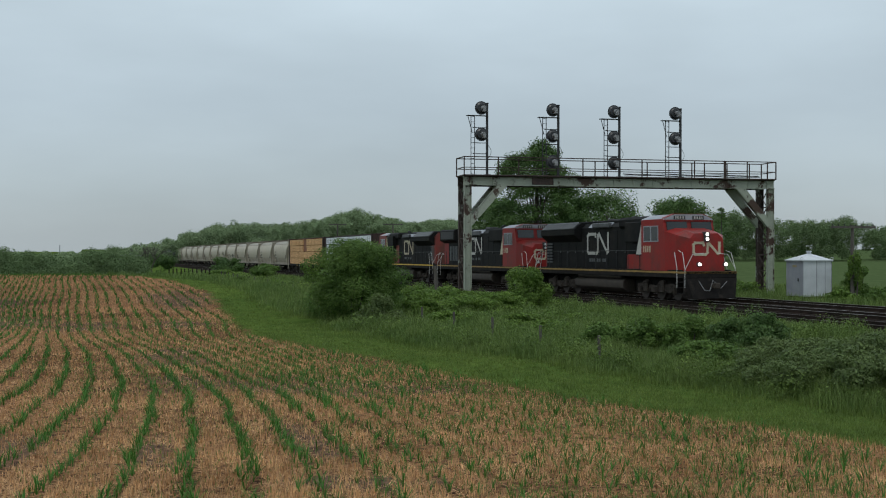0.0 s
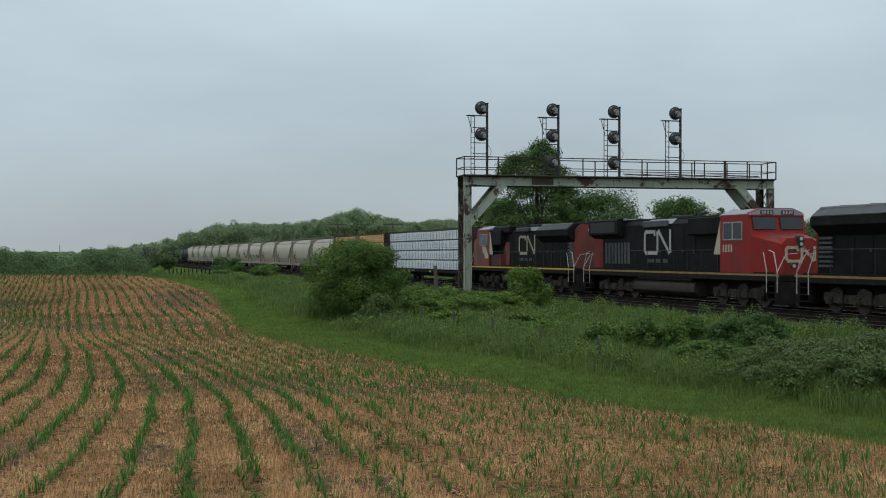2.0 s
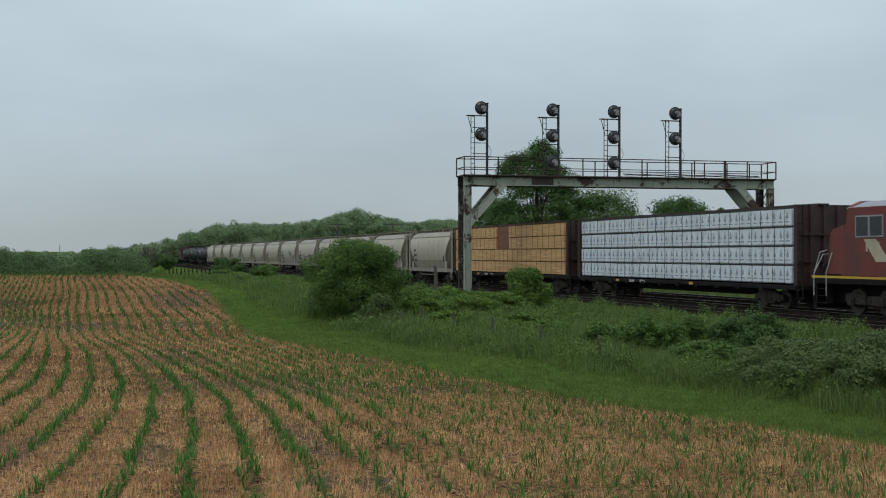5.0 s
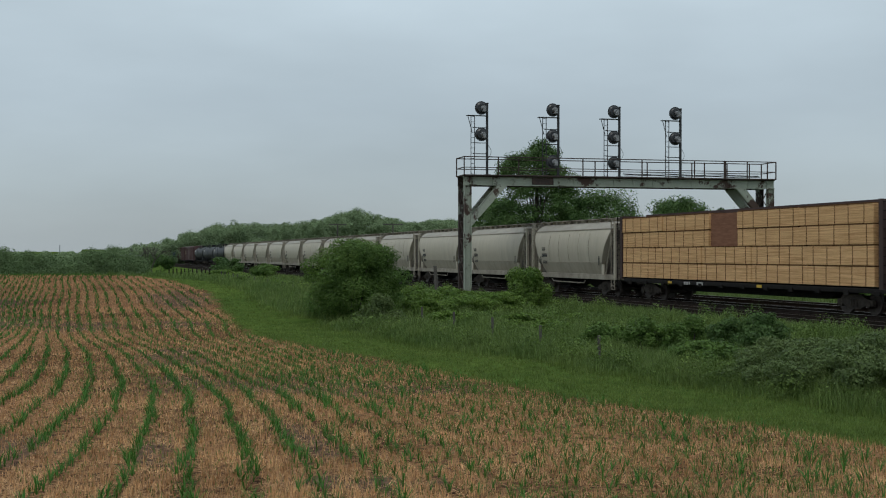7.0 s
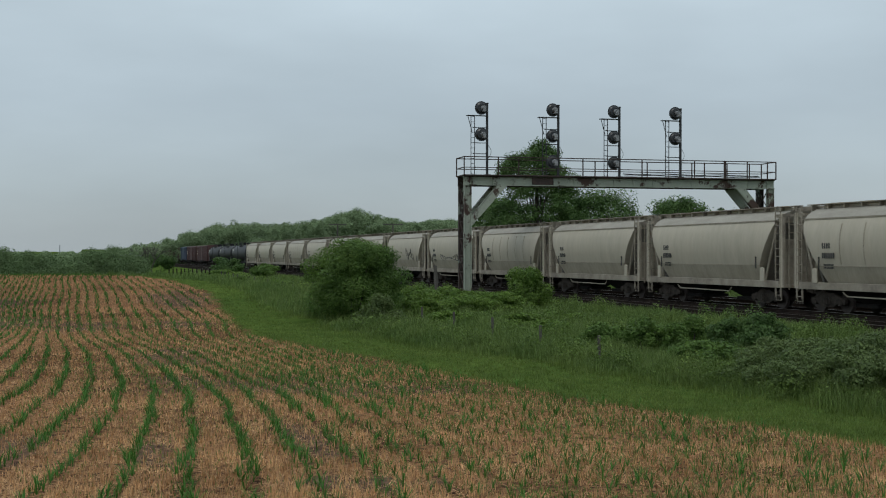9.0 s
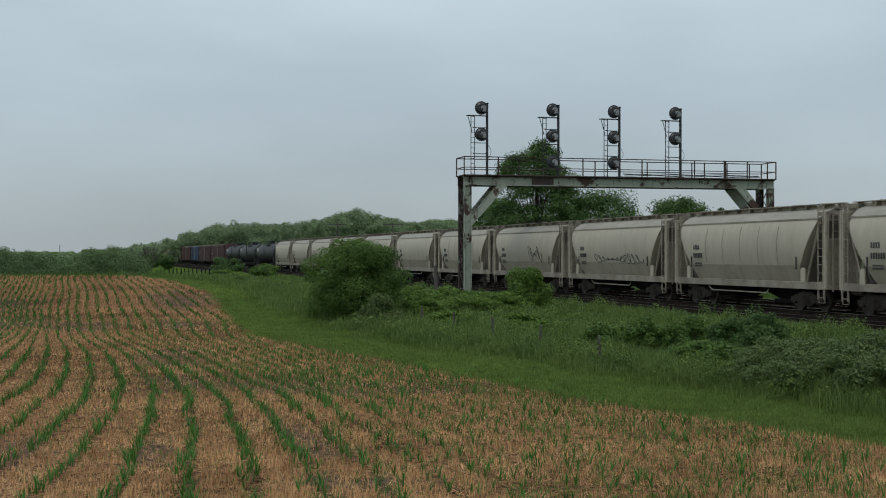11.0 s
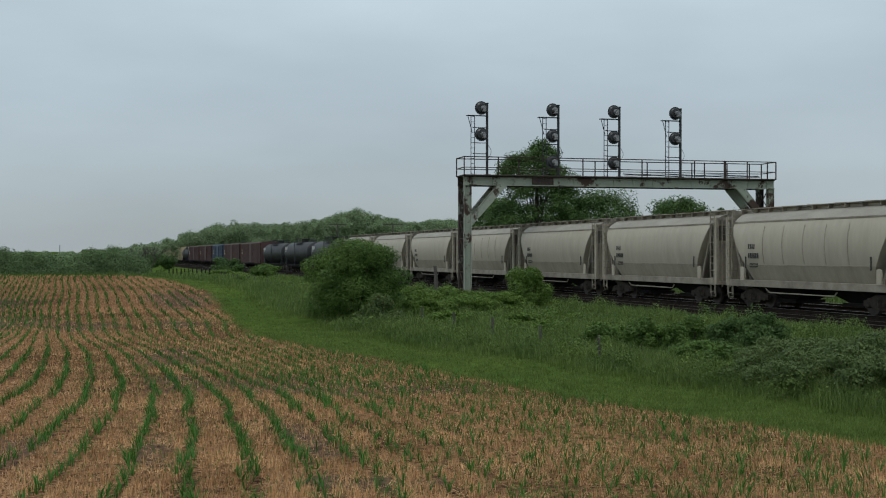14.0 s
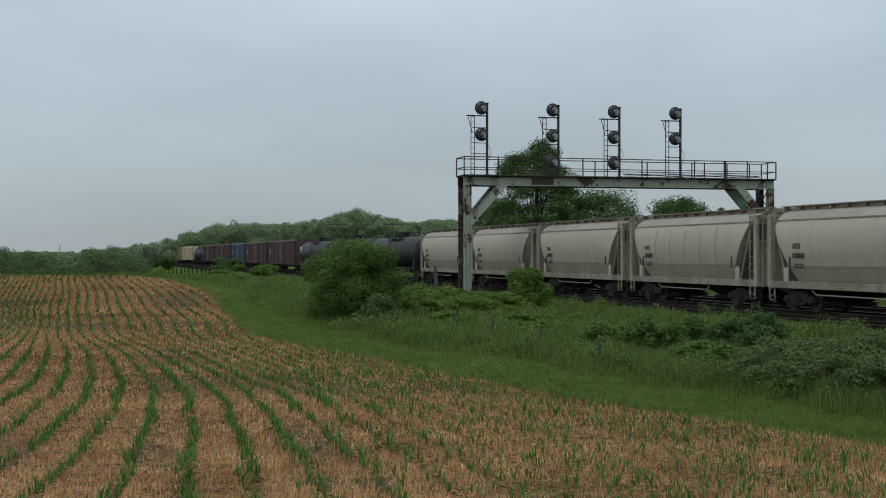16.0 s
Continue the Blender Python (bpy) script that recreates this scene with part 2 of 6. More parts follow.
def bumps(x, y, size, seed):
    """Cheap smooth waves, about -1 to 1."""
    g = np.random.RandomState(seed)
    out = 0
    for _ in range(5):
        a, p, k = g.uniform(0, 6.28), g.uniform(0, 6.28), 6.28 / size * g.uniform(0.6, 1.7)
        out = out + np.sin((x * np.cos(a) + y * np.sin(a)) * k + p)
    return out / 5


def land(x, y):
    x, y = np.asarray(x, float), np.asarray(y, float)
    s = (x - LINE_X) * UX + (y - LINE_Y) * UY
    c = (x - LINE_X) * NX + (y - LINE_Y) * NY
    far = np.hypot(x, y)
    field = np.interp(y, [-40, 0, 8, 13.2, 17, 25, 31, 40, 47, 55, 66, 76, 84, 110, 170],
                      [0.9, 0.9, 0.4, 0.02, -0.12, -0.30, -0.31, -0.25, -0.18, -0.04, 0.45, 1.10, 0.9, -1.0, -4.0])
    # the knoll falls off towards the grass beside the line
    off = x - np.interp(y, EDGE_Y, EDGE_X)
    verge = -0.42 + 0.10 * bumps(x, y, 9, 3)
    z = field + (verge - field) * ramp(off, 0.0, np.where(y > 50, 14.0, 5.0))
    bed = GRADE * s - 0.62
    z = z + (bed - z) * ramp(c, -16, -8.5)
    # open country on the other side, with the wooded rise behind
    plain = np.interp(far, [0, 90, 250, 450, 900, 4000], [-0.6, -0.7, -0.9, -0.4, 2, 2]) + 0.25 * bumps(x, y, 60, 5)
    az = np.degrees(np.arctan2(x, y))
    rise = 15.0 * ramp(far, 250, 520) * np.interp(az, [-16, -11, -7, -4, -1, 3, 9, 14], [0, 0.15, 0.55, 0.8, 0.8, 0.45, 0.1, 0])
    west = -3.5 * ramp(-az, 10, 16) * ramp(far, 85, 150)
    back = np.where(c > 0, plain + rise, np.maximum(bed - 0.6, -3.0) + west + rise)
    z = z + (back - z) * ramp(c, 9, 20)
    z = z + (back - z) * ramp(far, 150, 230) * ramp(-c, 8, 30)
    return z


fr = np.radians(np.concatenate([np.linspace(-25, 25, 330), np.linspace(25, 335, 120)[1:-1]]))
rings = np.concatenate([np.geomspace(0.004, 8, 15)[:-1], np.geomspace(8, 120, 180)[:-1], np.geomspace(120, 4500, 90)])
A, R = np.meshgrid(fr, rings)
gx, gy = R * np.sin(A) + 0.11, R * np.cos(A) - 0.07
gz = land(gx, gy)
gz = gz + np.where(R < 60, 0.025 * bumps(gx, gy, 0.9, 8), 0)
gv = np.concatenate([np.stack([gx, gy, gz], -1).reshape(-1, 3), [[0, 0, float(land(0, 0))]]])
nr, na = A.shape
ii, jj = np.meshgrid(np.arange(nr - 1), np.arange(na), indexing="ij")
j2 = (jj + 1) % na
gf = np.stack([ii * na + jj, ii * na + j2, (ii + 1) * na + j2, (ii + 1) * na + jj], -1).reshape(-1, 4)


def ground_material():
    m = bpy.data.materials.new("ground")
    m.use_nodes = True
    n, l = m.node_tree.nodes, m.node_tree.links
    b = n["Principled BSDF"]
    b.inputs["Roughness"].default_value = 0.95
    b.inputs["Specular IOR Level"].default_value = 0.0
    co = n.new("ShaderNodeTexCoord")

    def noisy(scale, detail, stops, stretch=None):
        t = n.new("ShaderNodeTexNoise")
        t.inputs["Scale"].default_value, t.inputs["Detail"].default_value = scale, detail
        if stretch:
            mp = n.new("ShaderNodeMapping")
            mp.inputs["Scale"].default_value = stretch
            mp.inputs["Rotation"].default_value = (0, 0, radians(18))
            l.new(co.outputs["Object"], mp.inputs["Vector"])
            l.new(mp.outputs["Vector"], t.inputs["Vector"])
        else:
            l.new(co.outputs["Object"], t.inputs["Vector"])
        rp = n.new("ShaderNodeValToRGB")
        rp.color_ramp.elements[0].position, rp.color_ramp.elements[0].color = stops[0][0], (*stops[0][1], 1)
        rp.color_ramp.elements[1].position, rp.color_ramp.elements[1].color = stops[-1][0], (*stops[-1][1], 1)
        for q, cl in stops[1:-1]:
            rp.color_ramp.elements.new(q).color = (*cl, 1)
        l.new(t.outputs["Fac"], rp.inputs["Fac"])
        return rp.outputs["Color"], t.outputs["Fac"]

    def mixed(a, bb, fac, kind="MIX"):
        x = n.new("ShaderNodeMix")
        x.data_type, x.blend_type = "RGBA", kind
        l.new(a, x.inputs["A"])
        l.new(bb, x.inputs["B"])
        if isinstance(fac, float):
            x.inputs["Factor"].default_value = fac
        else:
            l.new(fac, x.inputs["Factor"])
        return x.outputs["Result"]

    soil, sf = noisy(9.0, 8, [(0.36, (0.065, 0.041, 0.029)), (0.47, (0.185, 0.100, 0.054)), (0.64, (0.36, 0.205, 0.105))])
    patch, _ = noisy(0.16, 5, [(0.38, (0.5, 0.5, 0.5)), (0.48, (0.95, 0.93, 0.9)), (0.66, (1.3, 1.26, 1.2))])
    soil = mixed(soil, patch, 1.0, "MULTIPLY")
    grass, gfac = noisy(2.2, 8, [(0.3, (0.045, 0.078, 0.018)), (0.5, (0.075, 0.118, 0.028)), (0.72, (0.115, 0.165, 0.042))])
    gp, _ = noisy(0.12, 4, [(0.35, (0.8, 0.85, 0.8)), (0.65, (1.15, 1.12, 1.0))])
    grass = mixed(grass, gp, 1.0, "MULTIPLY")
    at = n.new("ShaderNodeAttribute")
    at.attribute_name = "tilled"
    nz = n.new("ShaderNodeTexNoise")
    nz.inputs["Scale"].default_value, nz.inputs["Detail"].default_value = 1.3, 6
    l.new(co.outputs["Object"], nz.inputs["Vector"])
    ad = n.new("ShaderNodeMath")
    ad.operation = "ADD"
    l.new(at.outputs["Fac"], ad.inputs[0])
    l.new(nz.outputs["Fac"], ad.inputs[1])
    mr = n.new("ShaderNodeMapRange")
    mr.inputs["From Min"].default_value, mr.inputs["From Max"].default_value = 0.93, 1.07
    l.new(ad.outputs[0], mr.inputs["Value"])
    wet = n.new("ShaderNodeAttribute")
    wet.attribute_name = "bare"
    loam, _ = noisy(7.0, 8, [(0.36, (0.045, 0.032, 0.027)), (0.5, (0.105, 0.072, 0.056)), (0.66, (0.19, 0.13, 0.092))])
    soil = mixed(soil, loam, wet.outputs["Fac"])
    crop = n.new("ShaderNodeAttribute")
    crop.attribute_name = "crop"
    young, _ = noisy(0.8, 7, [(0.3, (0.062, 0.092, 0.036)), (0.5, (0.075, 0.108, 0.044)), (0.7, (0.092, 0.126, 0.054))])
    grass = mixed(grass, young, crop.outputs["Fac"])
    l.new(mixed(grass, soil, mr.outputs["Result"]), b.inputs["Base Color"])
    bp = n.new("ShaderNodeBump")
    bp.inputs["Strength"].default_value, bp.inputs["Distance"].default_value = 0.9, 0.05
    l.new(sf, bp.inputs["Height"])
    l.new(bp.outputs["Normal"], b.inputs["Normal"])
    return m


M_GROUND = ground_material()
g_me = raw_mesh("ground", gv, gf, M_GROUND, True)
tilled = g_me.attributes.new("tilled", "FLOAT", "POINT")
t_off = gv[:, 0] - np.interp(gv[:, 1], EDGE_Y, EDGE_X)
t_in = np.clip(0.5 - t_off / 1.6, 0, 1) * (gv[:, 1] < 120) * (np.hypot(gv[:, 0], gv[:, 1]) < 150)
tilled.data.foreach_set("value", t_in.astype(np.float32))
bare = g_me.attributes.new("bare", "FLOAT", "POINT")
bare.data.foreach_set("value", damp_soil(gv[:, 0], gv[:, 1]).astype(np.float32))
far_crop = g_me.attributes.new("crop", "FLOAT", "POINT")
far_crop.data.foreach_set("value", ramp((gv[:, 0] - LINE_X) * NX + (gv[:, 1] - LINE_Y) * NY, 24, 30).astype(np.float32))
tagged(new("ground", g_me), "rolling farmland of young corn field and rough grass", "ground", kind="structure")


# ---- the railway ----
S0, S1 = -62.0, 420.0
M_RAIL_WEB = surface("dark_rust_rail_side", (0.018, 0.013, 0.011), (0.045, 0.032, 0.026), 3, 0.85, 0, 0.2, spec=0.1)
TRACKS = (("near", -4.1, M_RAIL_OLD), ("middle", 0.0, M_RAIL), ("far", 4.3, M_RAIL))


def railway():
    bed = Geo()
    for s0, s1 in ((S0, S1),):
        bed.prism([(-10.2, -0.95), (-8.4, -0.34), (-2.4, -0.24), (2.6, -0.24), (5.5, -0.30), (6.5, -0.95)], s0, s1)
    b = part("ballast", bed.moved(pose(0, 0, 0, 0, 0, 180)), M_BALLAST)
    b.matrix_basis = on_line(0)
    tagged(b, "dark oily ballast bed under the railway tracks", "ballast", kind="structure")
    tie = Geo().box(-0.11, 0.11, -1.3, 1.3, -0.36, -0.185, 0.012).mesh("tie", M_TIE)
    prof = [(-0.075, -0.185), (0.075, -0.185), (0.075, -0.17), (0.012, -0.15), (0.012, -0.05), (0.036, -0.035), (0.036, -0.004),
            (0.028, 0.0), (-0.028, 0.0), (-0.036, -0.004), (-0.036, -0.035), (-0.012, -0.05), (-0.012, -0.15), (-0.075, -0.17)]
    for name, c, mat in TRACKS:
        t = thing("track", "%s railway track of steel rails on dark timber ties" %
                  {"near": "rusty little-used", "middle": "well-worn", "far": "second main"}[name], "railway track", "railway tracks", on_line(0, c), "structure")
        for side in (-1, 1):
            r = part("rail", Geo().prism([(side * 0.7535 + p, q - 0.006) for p, q in prof], -S1, -S0), M_RAIL_WEB, t, "rusty rail with worn bright head")
            part("rail_head", Geo().box(-S1, -S0, side * 0.7535 - 0.03, side * 0.7535 + 0.03, -0.006, 0.0), mat, r)
        n_tie = 100 if name != "far" else 60
        for i in range(n_tie):
            part("tie", tie, None, t, at=pose(34 - i * 0.54, random.uniform(-0.04, 0.04), random.uniform(-0.015, 0.01), 0, 0, random.uniform(-1, 1)))
        rest = Geo()
        for i in range(n_tie, 420):
            x = 34 - i * 0.54
            rest.box(x - 0.11, x + 0.11, -1.3, 1.3, -0.36, -0.19)
        tagged(part("tie_rows", rest, M_TIE, t), kind="stuff")


railway()


# ---- signal gantry over the tracks ----
M_LENS = surface("glossy_black_signal_target", (0.014, 0.015, 0.017), (0.03, 0.031, 0.034), 3, 0.22, 0, 0.02)
M_HOUSING = surface("weathered_grey_signal_housing", (0.16, 0.165, 0.17), (0.3, 0.3, 0.3), 5, 0.5, 0.1, 0.05)
SPAN = 22.69


def signal_head(parent, x, y, z):
    """A round dark target with its drum housing and hood, seen from behind."""
    h = part("signal_head", Geo().cyl((x, y, z), (x, y - 0.05, z), 0.47, 28).cyl((x, y - 0.05, z), (x, y - 0.12, z), 0.40, 28, 0.3), M_LENS, parent, smooth=True)
    part("housing", Geo().cyl((x + 0.1, y - 0.1, z), (x + 0.1, y - 0.42, z), 0.19, 14, 0.14).box(x + 0.02, x + 0.22, y - 0.5, y - 0.1, z - 0.3, z - 0.05, 0.03), M_HOUSING, h, smooth=True)
    part("hood", Geo().cyl((x, y + 0.02, z), (x, y + 0.35, z), 0.17, 14, 0.2), M_IRON, h)
    part("arm", Geo().box(x, x + 0.45, y + 0.02, y + 0.1, z - 0.05, z + 0.05), M_IRON, h)


def gantry():
    g = thing("signal_gantry", "rusty grey-green steel signal gantry across the tracks", "signal gantry", at=pose(1.676, 80.0, 0, 0, 0, 13.25))
    D = 1.55
    rnd = random.Random(4)
    for x in (0.0, SPAN):
        for y, mat in ((0.0, M_RUST), (D, M_RUST_SHADE)):
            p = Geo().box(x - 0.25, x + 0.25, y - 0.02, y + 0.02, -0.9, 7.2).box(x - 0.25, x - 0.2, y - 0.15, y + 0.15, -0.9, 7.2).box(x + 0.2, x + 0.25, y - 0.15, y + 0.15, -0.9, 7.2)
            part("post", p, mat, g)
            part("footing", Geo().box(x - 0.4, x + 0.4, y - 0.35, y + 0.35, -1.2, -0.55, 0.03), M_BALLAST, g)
        for k in range(6):
            z0 = 0.1 + k * 1.15
            lat = Geo().cyl((x - 0.18, 0.1, z0), (x - 0.18, D - 0.1, z0 + 1.15), 0.04, 4).cyl((x - 0.18, D - 0.1, z0), (x - 0.18, 0.1, z0 + 1.15), 0.04, 4)
            lat.box(x - 0.2, x - 0.14, 0.1, D - 0.1, z0 - 0.04, z0 + 0.04)
            part("lattice", lat, M_DARKRUST, g)
        e = 1 if x == 0 else -1
        for y, mat in ((0.0, M_RUST), (D, M_RUST_SHADE)):
            br = Geo().prism([(x + e * 0.22, 4.35), (x + e * 0.22, 5.0), (x + e * 2.05, 7.2), (x + e * 2.75, 7.2)], y - 0.16, y - 0.12, 1)
            br.prism([(x + e * 0.22, 4.35), (x + e * 0.26, 4.4), (x + e * 2.79, 7.2), (x + e * 2.71, 7.2)], y - 0.16, y + 0.16, 1)
            br.prism([(x + e * 0.22, 4.95), (x + e * 0.22, 5.03), (x + e * 2.05, 7.2), (x + e * 2.13, 7.2)], y - 0.16, y + 0.16, 1)
            part("knee_brace", br, M_RUST, g)
    for y, mat in ((0.0, M_RUST), (D, M_RUST_SHADE)):
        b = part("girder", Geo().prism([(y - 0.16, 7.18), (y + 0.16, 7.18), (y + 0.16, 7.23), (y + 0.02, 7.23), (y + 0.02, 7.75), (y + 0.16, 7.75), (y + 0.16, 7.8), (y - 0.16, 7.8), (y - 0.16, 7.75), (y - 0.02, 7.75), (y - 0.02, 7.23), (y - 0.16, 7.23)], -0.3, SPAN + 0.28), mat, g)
        for k in range(16):
            x = 0.3 + k * (SPAN - 0.6) / 15
            part("stiffener", Geo().box(x - 0.03, x + 0.03, y - 0.12, y - 0.02, 7.23, 7.75), mat, b)
        part("rust_band", Geo().box(-0.31, SPAN + 0.29, y - 0.164, y - 0.16, 7.755, 7.805), M_DARKRUST, b, "rusty top flange")
        part("rust_plate", Geo().box(4.55, 6.1, y - 0.135, y - 0.125, 7.26, 7.74), M_DARKRUST, b)
    part("deck", Geo().box(-0.36, SPAN + 0.32, -0.35, D + 0.3, 7.82, 7.9, 0.01), M_DARKRUST, g)
    for y, xs in ((-0.32, [-0.32, 2.1, 8.2, 12.6, 16.6, 18.9, 19.0, 20.7, 22.3, SPAN + 0.28]), (D + 0.27, [-0.32, 4.2, 9.9, 13.9, 17.4, 18.4, 20.2, 22.0, SPAN + 0.28])):
        r = part("railing", Geo().box(-0.34, SPAN + 0.3, y - 0.03, y + 0.03, 9.08, 9.14).box(-0.34, SPAN + 0.3, y - 0.025, y + 0.025, 8.36, 8.41), M_DARKRUST, g)
        for x in xs:
            part("rail_post", Geo().box(x - 0.035, x + 0.035, y - 0.03, y + 0.03, 7.85, 9.1), M_DARKRUST, r)
    for x in (-0.32, SPAN + 0.28):
        part("end_rail", Geo().box(x - 0.03, x + 0.03, -0.3, D + 0.27, 9.08, 9.14).box(x - 0.03, x + 0.03, -0.3, D + 0.27, 8.36, 8.41), M_DARKRUST, g)
    cab = Geo()
    for k in range(4):
        pts = [(11.5 + i * 0.42, 0.2 + 0.12 * k, 7.98 + 0.05 * k + 0.07 * math.sin(i * 0.3 + 0.8 * k) ** 2) for i in range(26)]
        cab.tube(pts, 0.025, 5)
    part("cable", cab, M_IRON, g, "black cables lying along the walkway")
    for x, heads in ((1.585, 2), (6.76, 3), (11.32, 3), (16.0, 2)):
        m = part("mast", Geo().box(x - 0.07, x + 0.07, 0.68, 0.82, 7.9, 12.9).box(x - 0.2, x + 0.2, 0.55, 0.95, 7.9, 7.98), M_IRON, g)
        part("cap", Geo().box(x - 0.09, x + 0.09, 0.66, 0.84, 12.86, 12.93), M_IRON, m)
        for k in range(heads):
            signal_head(g, x - 0.41, 0.75, 12.56 - k * 1.82)
        lx = x - 1.02
        part("mast_ladder", ladder(lx, 0.75, 7.9, 12.05, 0.26), M_IRON, g)
        pl = Geo().box(lx - 0.45, x, 0.6, 0.9, 12.0, 12.05)
        for z in (11.2, 10.15, 9.4):
            part("tie_bar", Geo().box(lx, x, 0.72, 0.78, z - 0.025, z + 0.025), M_IRON, m)
        part("platform", pl, M_IRON, m)
        part("brace", Geo().tube([(lx - 0.35, 0.75, 12.0), (lx - 0.05, 0.75, 10.9)], 0.025), M_IRON, m)
        loop = [(x + 0.06 + 0.22 * math.sin(a), 0.7, 10.0 - 0.9 * a / 3.14) for a in np.linspace(0, 3.14, 9)]
        part("loop_cable", Geo().tube(loop, 0.016, 5), M_IRON, m)


gantry()


def relay_hut():
    h = thing("relay_hut", "weathered aluminium relay hut with pyramid roof beside the tracks", "relay hut", at=pose(22.86, 74.5, 0, 0, 0, 13))
    w, z1 = 2.0, 2.05
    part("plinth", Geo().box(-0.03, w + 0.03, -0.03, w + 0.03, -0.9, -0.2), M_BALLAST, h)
    part("wall", Geo().box(0, w, 0, 0.04, -0.25, z1), M_ALU, h)
    part("wall", Geo().box(0, w, w - 0.04, w, -0.25, z1), M_ALU, h)
    part("wall", Geo().box(w - 0.04, w, 0.04, w - 0.04, -0.25, z1), M_ALU, h)
    d = part("door", Geo().box(-0.01, 0.04, 0.04, w - 0.04, -0.25, z1), M_ALU2, h, "dull grey door panel")
    part("handle", Geo().box(-0.06, -0.01, 0.5, 0.56, 0.75, 0.95), M_IRON, d)
    part("notice", Geo().box(-0.02, -0.012, 0.75, 1.25, 1.65, 1.8), surface("faded_notice", (0.3, 0.24, 0.12), (0.36, 0.3, 0.16), 4, 0.7, 0, 0), d)
    part("batten", Geo().box(0.95, 0.99, -0.015, 0.0, -0.25, z1), M_ALU2, h)
    part("batten", Geo().box(1.55, 1.58, -0.015, 0.0, -0.25, z1), M_ALU2, h)
    for x, y in ((0, 0), (w, 0), (w, w), (0, w)):
        part("corner_strip", Geo().box(x - 0.025, x + 0.025, y - 0.025, y + 0.025, -0.25, z1), M_ALU2, h)
    e = 0.1
    part("roof", Geo().loft([[(-e, -e, z1), (w + e, -e, z1), (w + e, w + e, z1), (-e, w + e, z1)], [(-e, -e, z1 + 0.07), (w + e, -e, z1 + 0.07), (w + e, w + e, z1 + 0.07), (-e, w + e, z1 + 0.07)],
                             [(w / 2 - 0.12, w / 2 - 0.12, z1 + 0.46), (w / 2 + 0.12, w / 2 - 0.12, z1 + 0.46), (w / 2 + 0.12, w / 2 + 0.12, z1 + 0.46), (w / 2 - 0.12, w / 2 + 0.12, z1 + 0.46)]]), M_ALU, h)
    part("vent", Geo().cyl((w / 2, w / 2, z1 + 0.42), (w / 2, w / 2, z1 + 0.62), 0.13, 12).cyl((w / 2, w / 2, z1 + 0.58), (w / 2, w / 2, z1 + 0.66), 0.2, 12), M_ALU, h)
    for x, y in ((-0.08, 0.0), (w + 0.05, 0.0)):
        ring = [(x + 0.09 * math.cos(a), y, z1 + 0.16 + 0.09 * math.sin(a)) for a in np.linspace(0, 6.28, 12)]
        part("lifting_eye", Geo().tube(ring, 0.018, 5), M_ALU, h)


relay_hut()


def telegraph_pole(x, y, top, arm, label, lean=0):
    z = float(land(x, y))
    p = thing("telegraph_pole", label, "telegraph pole", "telegraph poles", pose(x, y, z, 0, lean, 0))
    part("pole", Geo().cyl((0, 0, -0.4), (0, 0, top - z), 0.14, 10, 0.10), M_WOODPOLE, p)
    if arm:
        c = part("crossarm", Geo().box(-arm / 2, arm / 2, -0.16, -0.08, top - z - 0.2, top - z - 0.06).moved(pose(0, 0, 0, 0, 0, 14)), M_WOODPOLE, p)
        for k in range(8):
            q = -arm / 2 + 0.15 + k * (arm - 0.3) / 7
            part("insulator", Geo().cyl((q * 0.97, -0.12 + q * 0.242, top - z - 0.06), (q * 0.97, -0.12 + q * 0.242, top - z + 0.08), 0.035, 6), M_IRON, c)


telegraph_pole(25.3, 72.5, 4.3, 3.1, "old telegraph pole overgrown with vines")
telegraph_pole(-7.6, 178.0, 6.7, 3.1, "far telegraph pole with one crossarm")
telegraph_pole(-18.6, 207.0, 7.3, 3.1, "far telegraph pole with one crossarm")
telegraph_pole(-0.3, 68.5, 1.86, 0, "leaning grey timber stub beside the gantry", -4)


def fence_posts():
    rnd = random.Random(11)
    first = None
    for k in range(52):
        s = -34 + k * 4.2
        c = -18.3 + 3.8 * min(1, max(0, (s + 10) / 130))
        x, y = LINE_X + UX * s + NX * c, LINE_Y + UY * s + NY * c
        m = pose(x, y, float(land(x, y)), rnd.uniform(-5, 5), rnd.uniform(-5, 5), rnd.uniform(0, 90))
        if first is None:
            first = part("fence_post", Geo().cyl((0, 0, -0.3), (0, 0, 0.85), 0.05, 7, 0.045), M_WOODPOLE)
            first.matrix_basis = m
            tagged(first, "weathered grey timber fence post in the grass", "fence post", "fence posts")
        else:
            copy_thing(first, m)


fence_posts()


def far_fence():
    first = None
    for k in range(11):
        q = k / 10
        y = 125.0
        x = -29.2 + 4.3 * q
        m = pose(x, y, float(land(x, y)), random.uniform(-4, 4), random.uniform(-4, 4), 0)
        if first is None:
            first = part("fence_post", Geo().cyl((0, 0, -0.3), (0, 0, 1.15), 0.075, 7, 0.065), M_TIE)
            first.matrix_basis = m
            tagged(first, "dark timber fence post beyond the corn field", "fence post", "far fence posts")
        else:
            copy_thing(first, m)


far_fence()


